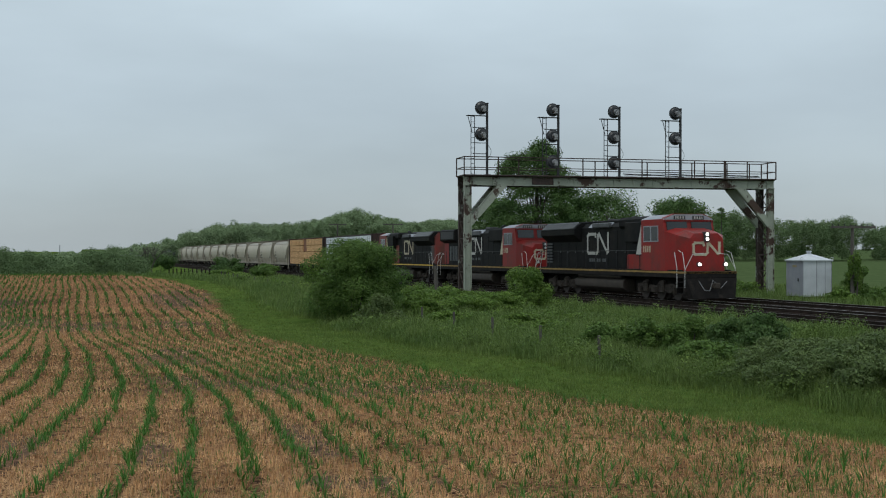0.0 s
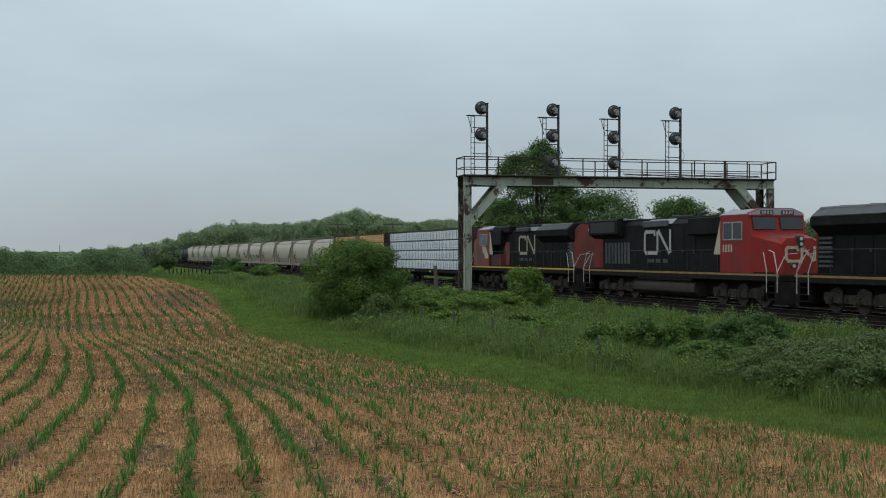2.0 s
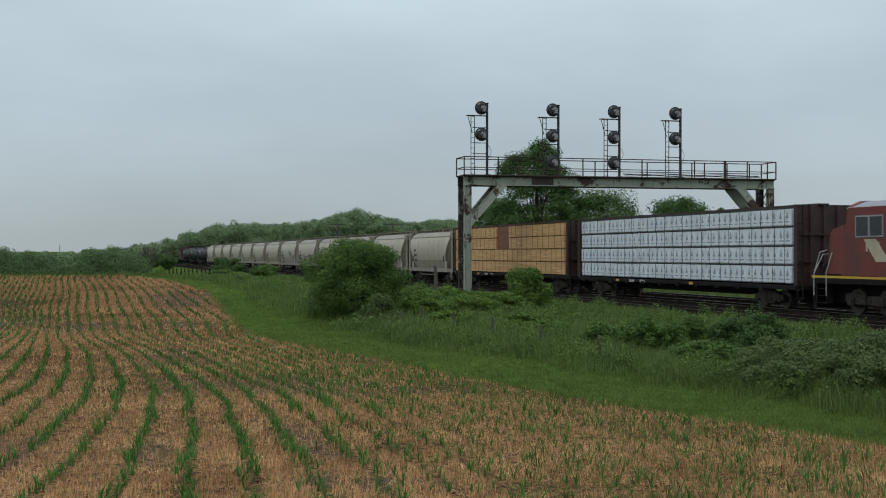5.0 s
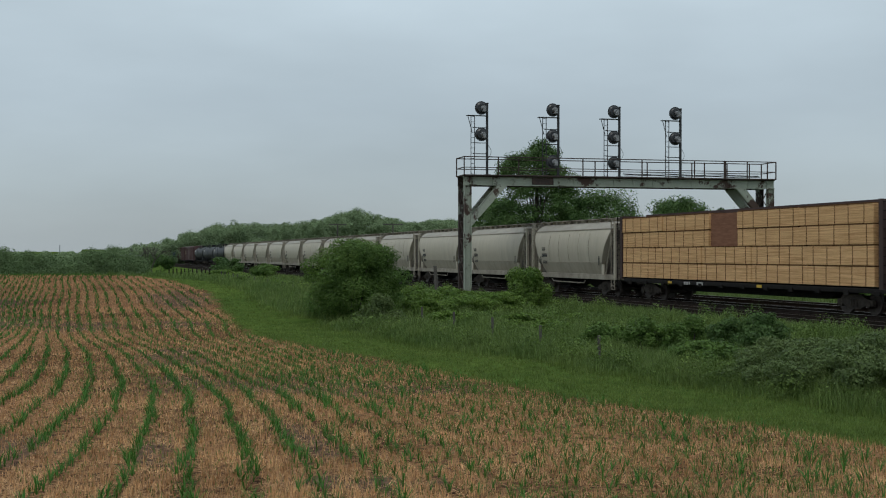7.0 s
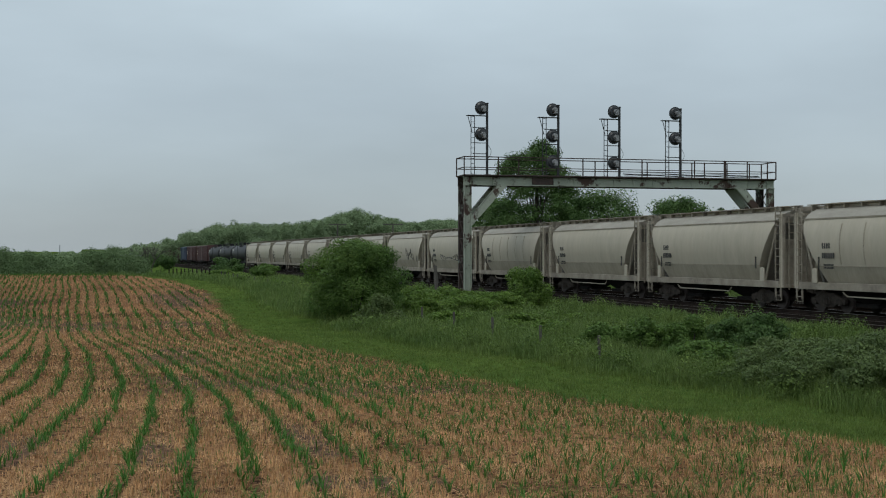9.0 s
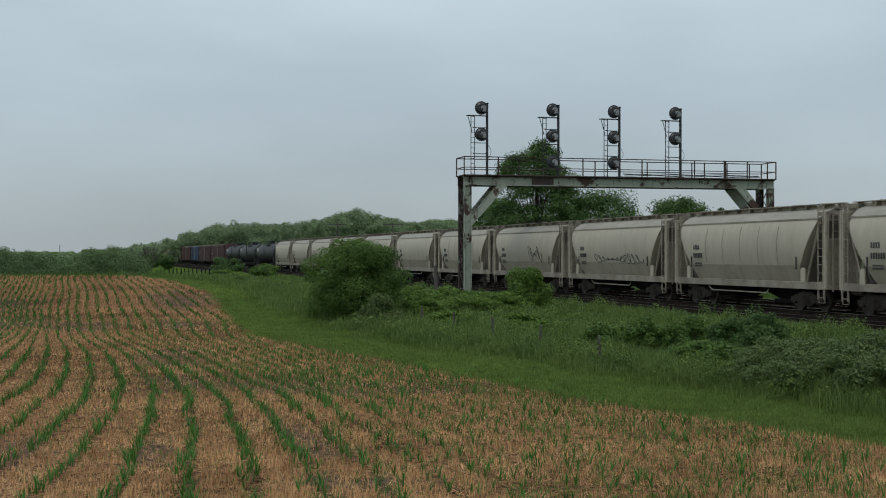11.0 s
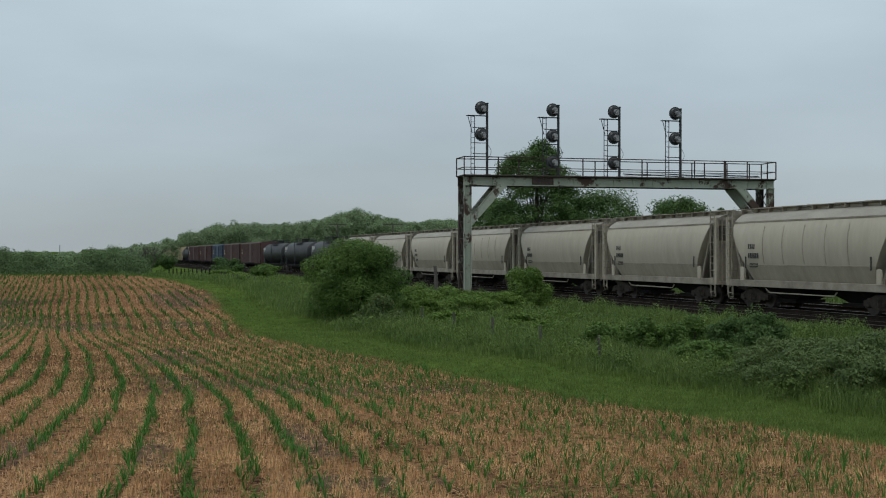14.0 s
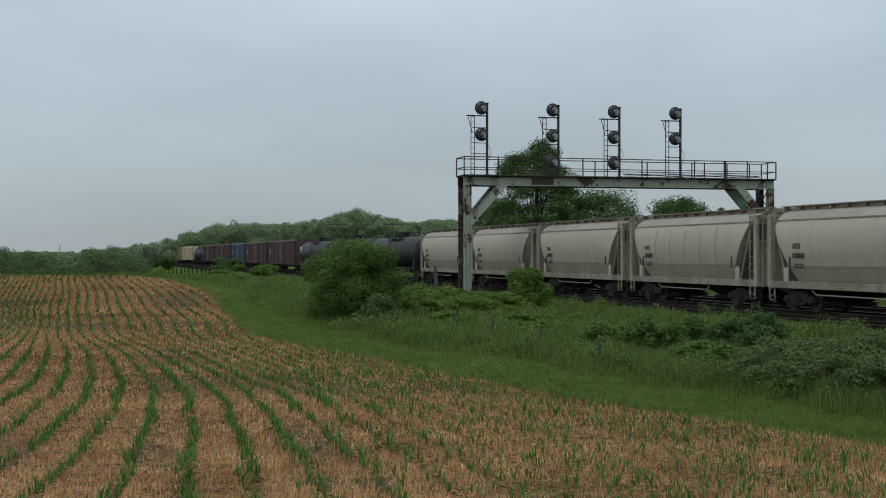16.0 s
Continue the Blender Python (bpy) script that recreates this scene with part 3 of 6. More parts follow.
# ---- rolling stock: x forwards, y away from the camera, z up from the rail ----
M_BLACK = surface("dusty_black_engine_paint", (0.006, 0.0062, 0.0064), (0.012, 0.0118, 0.0112), 1.3, 0.55, 0, 0.05, stain=(0.022, 0.019, 0.016), stain_at=0.62, stain_scale=0.9, sharp=0.12, spec=0.12)
M_RED = surface("weathered_red_engine_paint", (0.23, 0.012, 0.010), (0.325, 0.018, 0.014), 0.9, 0.4, 0, 0.04, spec=0.25, stain=(0.11, 0.028, 0.021), stain_at=0.56, stain_scale=0.9, sharp=0.12, stretch=(1, 1, 0.6))
M_REDOLD = surface("faded_sooty_red_paint", (0.15, 0.026, 0.02), (0.24, 0.036, 0.026), 1.0, 0.5, 0, 0.05, stain=(0.10, 0.045, 0.032), stain_at=0.55, stain_scale=0.9, sharp=0.14)
M_WHITE = surface("white_engine_paint", (0.37, 0.36, 0.33), (0.50, 0.49, 0.46), 1.5, 0.5, 0, 0.03)
M_CREAM = surface("dirty_cream_stripe_paint", (0.42, 0.36, 0.24), (0.55, 0.49, 0.36), 1.5, 0.55, 0, 0.03)
M_YELLOW = surface("yellow_sill_stripe_paint", (0.55, 0.34, 0.03), (0.66, 0.43, 0.05), 2, 0.5, 0, 0.03)
M_YELLOWOLD = surface("dirty_yellow_sill_stripe_paint", (0.18, 0.11, 0.03), (0.36, 0.22, 0.05), 2, 0.6, 0, 0.03)
M_GREYTOP = surface("grey_radiator_screen", (0.06, 0.063, 0.065), (0.10, 0.105, 0.11), 3, 0.5, 0.2, 0.1)
M_UNDER = surface("oily_underframe_iron", (0.007, 0.006, 0.0055), (0.018, 0.015, 0.013), 3, 0.75, 0.0, 0.2, stain=(0.04, 0.032, 0.025), stain_at=0.64, stain_scale=2, spec=0.2)
M_FUEL = surface("dusty_brown_fuel_tank", (0.03, 0.024, 0.019), (0.06, 0.047, 0.036), 1.5, 0.6, 0, 0.1, spec=0.3)
M_TRUCK = surface("dusty_cast_truck_steel", (0.024, 0.0195, 0.016), (0.075, 0.06, 0.047), 4, 0.75, 0.0, 0.2, spec=0.25)
M_WHEEL = surface("worn_wheel_steel", (0.05, 0.04, 0.034), (0.1, 0.08, 0.07), 3, 0.5, 0.5, 0.1)
M_STEELRAIL = surface("pale_handrail_paint", (0.5, 0.5, 0.48), (0.65, 0.64, 0.6), 3, 0.5, 0, 0)
M_GLASS = surface("dark_cab_glass", (0.012, 0.016, 0.018), (0.02, 0.025, 0.028), 1, 0.05, 0, 0)
M_LAMP = glow("lit_headlamp", (1.0, 0.95, 0.84), 6.0)
M_HOPPER = surface("weathered_pale_grey_hopper_paint", (0.42, 0.366, 0.278), (0.505, 0.45, 0.35), 0.55, 0.46, 0, 0.05, stain=(0.37, 0.325, 0.25), stain_at=0.6, stain_scale=0.5, stretch=(1.6, 1, 0.35), sharp=0.15)
M_LOW = surface("dirt_streaked_hopper_paint", (0.33, 0.283, 0.208), (0.46, 0.405, 0.312), 0.7, 0.6, 0, 0.05, stretch=(2.5, 1, 0.5))
M_ROOF = surface("dusty_grey_roof_paint", (0.27, 0.245, 0.20), (0.36, 0.33, 0.275), 0.8, 0.65, 0, 0.05, stretch=(1, 2, 2))
M_HOPPER2 = surface("grimy_hopper_sill_paint", (0.26, 0.225, 0.17), (0.37, 0.325, 0.255), 1.0, 0.6, 0, 0.06, stain=(0.17, 0.14, 0.11), stain_at=0.58, stain_scale=1.2, sharp=0.12)
# darker copy of the hopper paint, with the end recess's shade in its colour
M_HOPPER_SHADE = surface("shade_dark_hopper_end_paint", (0.13, 0.118, 0.10), (0.21, 0.193, 0.165), 1.2, 0.65, 0, 0.05)
M_TANK = surface("glossy_black_tank_paint", (0.012, 0.0125, 0.014), (0.026, 0.026, 0.028), 0.8, 0.48, 0, 0.04, spec=0.3, stain=(0.06, 0.055, 0.05), stain_at=0.64, sharp=0.15)
M_LUMBER = surface("stacked_pine_boards", (0.44, 0.225, 0.085), (0.78, 0.485, 0.23), 1.1, 0.75, 0, 0.6, bump_scale=2.2, stretch=(0.55, 3, 22), spread=0.06, stain=(0.30, 0.17, 0.08), stain_at=0.69, stain_scale=1.3, sharp=0.05)
M_STRAP = surface("dark_strap", (0.09, 0.045, 0.022), (0.17, 0.09, 0.045), 5, 0.8, 0, 0, spec=0.0)
M_WRAP = surface("creased_white_lumber_wrap", (0.62, 0.65, 0.68), (0.80, 0.83, 0.85), 1.6, 0.3, 0, 0.6, bump_scale=5, stain=(0.47, 0.50, 0.54), stain_at=0.63, stain_scale=2.5, sharp=0.06)
M_WRAPINK = surface("grey_blue_print_on_wrap", (0.22, 0.25, 0.3), (0.34, 0.37, 0.42), 5, 0.5, 0, 0)
M_BEAM = surface("brown_centre_beam_paint", (0.032, 0.016, 0.014), (0.06, 0.029, 0.024), 1.5, 0.6, 0, 0.05)
M_INK = surface("black_stencil_paint", (0.03, 0.03, 0.03), (0.06, 0.058, 0.055), 4, 0.7, 0, 0)
M_BOXBROWN = surface("boxcar_oxide_brown_paint", (0.055, 0.024, 0.023), (0.09, 0.036, 0.034), 0.7, 0.6, 0, 0.05, stain=(0.06, 0.03, 0.026), stain_at=0.6, sharp=0.12)
M_BOXBLUE = surface("boxcar_faded_blue_paint", (0.028, 0.045, 0.08), (0.042, 0.065, 0.11), 0.7, 0.55, 0, 0.05)
M_BOXTAN = surface("boxcar_tan_paint", (0.40, 0.30, 0.19), (0.52, 0.41, 0.27), 0.7, 0.6, 0, 0.05)
M_BOXGREY = surface("boxcar_pale_grey_paint", (0.42, 0.42, 0.41), (0.55, 0.55, 0.53), 0.7, 0.6, 0, 0.05)

TRAIN, WHEELS = [], []


def wheel_mesh(r):
    g = Geo()
    g.cyl((0, -0.9, 0), (0, 0.9, 0), 0.09, 8)
    for sd in (-1, 1):
        g.cyl((0, sd * 0.68, 0), (0, sd * 0.715, 0), r + 0.028, 20)
        g.cyl((0, sd * 0.715, 0), (0, sd * 0.80, 0), r, 20)
        g.cyl((0, sd * 0.80, 0), (0, sd * 0.83, 0), r * 0.35, 10)
        for k in range(3):
            a = 2.094 * k
            g.box(-0.03, 0.03, sd * 0.8 - 0.01, sd * 0.8 + 0.02, 0.15, r * 0.72)
            h = len(g.v) - 8
            g.v[h:] = [(p[0] * math.cos(a) + p[2] * math.sin(a), p[1], p[2] * math.cos(a) - p[0] * math.sin(a)) for p in g.v[h:]]
    return g.mesh("wheelset", M_WHEEL, True)


WHEEL_CAR, WHEEL_LOCO = wheel_mesh(0.457), wheel_mesh(0.533)
g = Geo()
g.prism([(-1.15, 0.38), (-1.15, 0.62), (-0.75, 0.68), (-0.4, 0.86), (0.4, 0.86), (0.75, 0.68), (1.15, 0.62), (1.15, 0.38), (0.75, 0.42), (0.35, 0.24), (-0.35, 0.24), (-0.75, 0.42)], -0.08, 0.08, 1)
g.cyl((-0.89, -0.12, 0.457), (-0.89, 0.1, 0.457), 0.14, 10)
g.cyl((0.89, -0.12, 0.457), (0.89, 0.1, 0.457), 0.14, 10)
for q in (-0.17, 0, 0.17):
    g.cyl((q, -0.1, 0.34), (q, -0.1, 0.66), 0.06, 8)
SIDE_FRAME = g.mesh("side_frame", M_TRUCK)
BOLSTER = Geo().box(-0.2, 0.2, -1.0, 1.0, 0.5, 0.78, 0.03).mesh("bolster", M_TRUCK)
g = Geo()
g.prism([(-2.25, 0.55), (-2.25, 0.85), (-1.6, 0.92), (-1.0, 0.8), (1.0, 0.8), (1.6, 0.92), (2.25, 0.85), (2.25, 0.55), (1.4, 0.42), (-1.4, 0.42)], -0.09, 0.09, 1)
for q in (-1.85, 0, 1.85):
    g.box(q - 0.22, q + 0.22, -0.17, 0.1, 0.36, 0.74, 0.03)
    g.cyl((q, -0.22, 0.533), (q, 0.1, 0.533), 0.13, 10)
for q in (-0.93, 0.93):
    g.cyl((q, -0.16, 0.45), (q, -0.16, 0.98), 0.09, 8)
    g.box(q - 0.3, q + 0.3, -0.14, 0.0, 0.5, 0.62)
LOCO_SIDE = g.mesh("side_frame", M_TRUCK)


def truck(car, x, axles, wheel, r, frame_mesh, gap):
    t = part("truck", BOLSTER, None, car, at=pose(x, 0, 0))
    for sd in (-1, 1):
        part("side_frame", frame_mesh, None, t, at=pose(0, sd * 1.02, 0, 0, 0, 0 if sd < 0 else 180))
    for a in axles:
        w = part("wheelset", wheel, None, t, at=pose(a, 0, r))
        WHEELS.append((w, a, r))
    return t


COUPLER = Geo().box(-0.55, 0.1, -0.11, 0.11, 0.76, 0.98, 0.02).box(0.05, 0.3, -0.16, 0.16, 0.72, 1.02, 0.04).mesh("coupler", M_TRUCK)


def couplers(car, half):
    part("coupler", COUPLER, None, car, at=pose(half - 0.3, 0, 0))
    part("coupler", COUPLER, None, car, at=pose(-half + 0.3, 0, 0, 0, 0, 180))


def bars(rows, x, z, sd, y, h=0.28, w=0.13, gap=0.07):
    """Rows of plain upright bars in place of writing, on the side sd of a car."""
    g = Geo()
    for k, n in enumerate(rows):
        for i in range(n):
            px = x + i * (w + gap) * (1 if sd < 0 else -1)
            g.box(px, px + w, y, y + sd * 0.006, z - k * h * 1.75, z + h - k * h * 1.75)
    return g


def covered_hopper():
    L, H = 13.926, 6.55
    car = thing("covered_hopper", "pale grey two-bay covered hopper car with grimy sill", "hopper car", "covered hopper cars")
    zs = [1.28, 1.6, 2.0, 2.5, 3.0, 3.45, 3.8, 4.05, 4.25, 4.4, 4.5, 4.56]
    hw = [1.20, 1.36, 1.49, 1.585, 1.61, 1.56, 1.46, 1.33, 1.10, 0.86, 0.58, 0.30]
    hl = [4.40, 4.52, 4.74, 5.06, 5.38, 5.64, 5.80, 5.88, 5.93, 5.96, 5.98, 5.98]
    rings = [[(l, -w, z), (l, w, z), (-l, w, z), (-l, -w, z)] for z, w, l in zip(zs, hw, hl)]
    b = part("body", Geo().loft(rings[2:8]), M_HOPPER, car, smooth=True)
    part("lower_sheet", Geo().loft(rings[:3]), M_LOW, car, "dirt-streaked lower side sheet", smooth=True)
    part("roof", Geo().loft([[(x * 1.003, y * 1.01, z) for x, y, z in q] for q in rings[7:]]), M_ROOF, car, "dusty grey roof sheet", smooth=True)
    for sd in (-1, 1):
        part("seam", Geo().box(-4.72, 4.72, sd * 1.48, sd * 1.498, 1.985, 2.01), M_HOPPER2, b)
        part("roof_seam", Geo().box(-6.12, 6.12, sd * 1.32, sd * 1.38, 4.00, 4.07), M_HOPPER2, b)
        part("side_sill", Geo().box(-6.2, 6.2, sd * 1.34, sd * 1.46, 0.98, 1.3, 0.015), M_HOPPER2, car)
        for x in (-4.95, 4.95):
            part("gusset", Geo().prism([(x - 0.16, 1.28), (x + 0.16, 1.28), (x + 0.16, 1.86), (x - 0.02, 1.92), (x - 0.16, 1.86)], sd * 1.46, sd * 1.52, 1), M_HOPPER, car)
        part("stencil", bars((4, 6), (-4.3 if sd < 0 else 4.3), 2.75, sd, sd * 1.606, 0.24, 0.10, 0.05), M_INK, car, "black stencilled marks")
        part("data_stencil", bars((7, 7), (-4.3 if sd < 0 else 4.3), 2.02, sd, sd * 1.51, 0.07, 0.07, 0.03), M_INK, car)
        for x in (-4.55, 4.55):
            part("grab_iron", Geo().box(x - 0.02, x + 0.02, sd * 1.56, sd * 1.61, 1.85, 2.4), M_INK, car)
        for x in (-6.36, 6.36):
            part("corner_post", Geo().box(x - 0.1, x + 0.1, sd * 1.34, sd * 1.45, 1.0, 4.34, 0.012), M_HOPPER, car)
    for x in (-2.4, 2.4):
        part("outlet", Geo().loft([[(x - 2.25, -1.3, 1.28), (x + 2.25, -1.3, 1.28), (x + 2.25, 1.3, 1.28), (x - 2.25, 1.3, 1.28)],
                                   [(x - 0.5, -0.55, 0.42), (x + 0.5, -0.55, 0.42), (x + 0.5, 0.55, 0.42), (x - 0.5, 0.55, 0.42)]])
             .box(x - 0.7, x + 0.7, -0.8, 0.8, 0.3, 0.45), M_UNDER, car)
    part("centre_sill", Geo().box(-6.4, 6.4, -0.3, 0.3, 0.72, 1.0), M_UNDER, car)
    part("brake_pipe", Geo().tube([(-3.3, -1.3, 0.92), (-3.0, -1.3, 0.74), (1.8, -1.3, 0.72), (2.0, -1.3, 0.9)], 0.03), M_HOPPER, car)
    for e in (-1, 1):
        g = Geo()
        g.box(e * 4.6, e * 6.55, -1.42, 1.42, 1.0, 1.14)
        for y in (-1.38, -0.5, 0.5, 1.38):
            g.box(e * 6.42, e * 6.55, y - 0.06, y + 0.06, 1.1, 4.3 if abs(y) > 1 else 4.55)
        g.box(e * 6.42, e * 6.55, -1.42, 1.42, 4.2, 4.34)
        g.box(e * 6.1, e * 6.55, -0.5, -0.4, 4.45, 4.6).box(e * 6.1, e * 6.55, 0.4, 0.5, 4.45, 4.6)
        for y in (-1.38, 1.38):
            g.box(e * 5.9, e * 6.5, y - 0.05, y + 0.05, 4.2, 4.32)
            g.cyl((e * 5.0, y, 1.14), (e * 6.0, y, 3.9), 0.06, 6)
        g.box(e * 5.6, e * 5.75, -0.9, 0.9, 1.1, 3.2)
        part("end_frame", g, M_HOPPER2, car)
        # slope sheet coloured dark for the shade inside the open end
        part("slope_brace", Geo().prism([(e * 4.75, 1.14), (e * 6.0, 3.95), (e * 5.9, 3.95), (e * 4.65, 1.2)], -1.2, 1.2, 1), M_HOPPER_SHADE, car)
        for sd in (-1, 1):
            part("ladder", ladder(e * 6.15, sd * 1.44, 0.55, 4.62), M_HOPPER2, car)
            part("step", Geo().tube([(e * 6.35, sd * 1.4, 1.0), (e * 6.35, sd * 1.4, 0.42), (e * 5.95, sd * 1.4, 0.42), (e * 5.95, sd * 1.4, 1.0)], 0.022), M_HOPPER2, car)
        part("end_ladder", ladder(e * 6.6, -0.95, 0.9, 4.3, 0.42, 1), M_HOPPER2, car)
    g = Geo()
    for y in (-0.55, 0.55):
        g.box(-6.6, 6.6, y - 0.16, y + 0.16, 4.68, 4.72)
    for i in range(12):
        x = -6.3 + i * 12.6 / 11
        g.box(x - 0.025, x + 0.025, -0.7, 0.7, 4.5, 4.68)
    part("roof_walk", g, M_HOPPER2, car)
    h = part("hatch", Geo().box(-5.75, 5.75, -0.46, 0.46, 4.45, 4.675, 0.04), M_HOPPER, car)
    for x in (-4.9, -3.0, -1.0, 1.0, 3.0, 4.9):
        part("hatch_latch", Geo().box(x - 0.24, x + 0.24, -0.3, 0.3, 4.675, 4.76, 0.02).box(x - 0.06, x + 0.06, -0.62, 0.62, 4.69, 4.74), M_HOPPER2, h)
    for x in (-4.6, 4.6):
        truck(car, x, (-0.89, 0.89), WHEEL_CAR, 0.457, SIDE_FRAME, 0)
    couplers(car, L / 2)
    return car, L


def tank_car(L=19.9):
    car = thing("tank_car", "black tank car with top railing and dark underframe", "tank car", "black tank cars")
    R, zc, h = 1.52, 2.72, L / 2 - 1.5
    rings = []
    for x, r in [(-h - 0.62, 0.12), (-h - 0.55, 0.55), (-h - 0.4, 1.0), (-h - 0.2, 1.32), (-h, 1.5), (-h + 0.1, R), (h - 0.1, R), (h, 1.5), (h + 0.2, 1.32), (h + 0.4, 1.0), (h + 0.55, 0.55), (h + 0.62, 0.12)]:
        rings.append([(x, r * math.sin(2 * math.pi * i / 32), zc + r * math.cos(2 * math.pi * i / 32)) for i in range(32)])
    t = part("tank", Geo().loft(rings), M_TANK, car, smooth=True)
    part("manway", Geo().cyl((0, 0, 4.2), (0, 0, 4.62), 0.5, 16).cyl((0, 0, 4.62), (0, 0, 4.72), 0.56, 16), M_TANK, car)
    g = Geo()
    for y in (-0.95, 0.95):
        g.box(-2.2, 2.2, y - 0.25, y + 0.25, 4.12, 4.16)
        g.tube([(-2.2, y, 4.75), (2.2, y, 4.75)], 0.03).tube([(-2.2, y, 4.45), (2.2, y, 4.45)], 0.02)
        for i in range(9):
            g.cyl((-2.2 + i * 0.55, y, 3.9), (-2.2 + i * 0.55, y, 4.75), 0.025, 5)
    part("top_railing", g, M_IRON, car)
    part("centre_sill", Geo().box(-L / 2 + 0.5, L / 2 - 0.5, -0.5, 0.5, 0.72, 1.15), M_UNDER, car)
    for x in (-h + 0.6, h - 0.6):
        part("saddle", Geo().prism([(-1.4, 1.05), (1.4, 1.05), (1.35, 2.3), (0.9, 1.6), (0, 1.35), (-0.9, 1.6), (-1.35, 2.3)], x - 0.25, x + 0.25), M_TANK, car)
        truck(car, x * 1.0, (-0.89, 0.89), WHEEL_CAR, 0.457, SIDE_FRAME, 0)
    for sd in (-1, 1):
        part("ladder", ladder(0.0, sd * 1.58, 1.0, 4.3, 0.45), M_IRON, car)
        part("placard", Geo().box(sd * h * 0.86 - 0.8, sd * h * 0.86 + 0.8, sd * 1.38, sd * 1.46, 3.15, 3.6).box(sd * h * 0.86 - 0.5, sd * h * 0.86 + 0.5, sd * 1.49, sd * 1.5, 2.85, 3.0), M_WHITE, car, "white painted mark")
        part("side_walk", Geo().box(-h, h, sd * 1.1, sd * 1.45, 1.02, 1.08), M_UNDER, car)
        for e in (-1, 1):
            part("end_rail", Geo().tube([(e * (L / 2 - 0.9), sd * 1.4, 1.05), (e * (L / 2 - 0.9), sd * 1.4, 2.1), (e * (L / 2 - 0.9), sd * 0.5, 2.1)], 0.025), M_IRON, car)
    couplers(car, L / 2)
    return car, L


def boxcar(L, paint, label, rib=1.25, doors=1):
    car = thing("boxcar", label, "boxcar", "boxcars behind the tank cars")
    h = L / 2 - 0.75
    part("body", Geo().prism([(-1.45, 1.0), (1.45, 1.0), (1.45, 4.45), (1.3, 4.62), (0, 4.72), (-1.3, 4.62), (-1.45, 4.45)], -h, h), paint, car)
    for sd in (-1, 1):
        n = int(2 * h / rib)
        for i in range(n + 1):
            x = -h + 0.05 + i * (2 * h - 0.1) / n
            if abs(x) > 1.9:
                part("rib", Geo().box(x - 0.06, x + 0.06, sd * 1.45, sd * 1.52, 1.0, 4.42), paint, car)
        part("door", Geo().box(-1.7, 1.7, sd * 1.45, sd * 1.56, 1.15, 4.35, 0.02), paint, car)
        part("door_track", Geo().box(-3.6, 3.6, sd * 1.45, sd * 1.6, 1.0, 1.12), M_UNDER, car)
        part("stencil", bars((4, 6), (-h + 1.2 if sd < 0 else h - 1.2), 3.1, sd, sd * 1.53, 0.3, 0.14, 0.08), M_CREAM, car)
        part("ladder", ladder(sd * -(h - 0.4), sd * 1.52, 0.6, 4.5), M_UNDER, car)
    part("underframe", Geo().box(-h, h, -1.2, 1.2, 0.75, 1.0), M_UNDER, car)
    for x in (-h + 2.0, h - 2.0):
        truck(car, x, (-0.89, 0.89), WHEEL_CAR, 0.457, SIDE_FRAME, 0)
    couplers(car, L / 2)
    return car, L


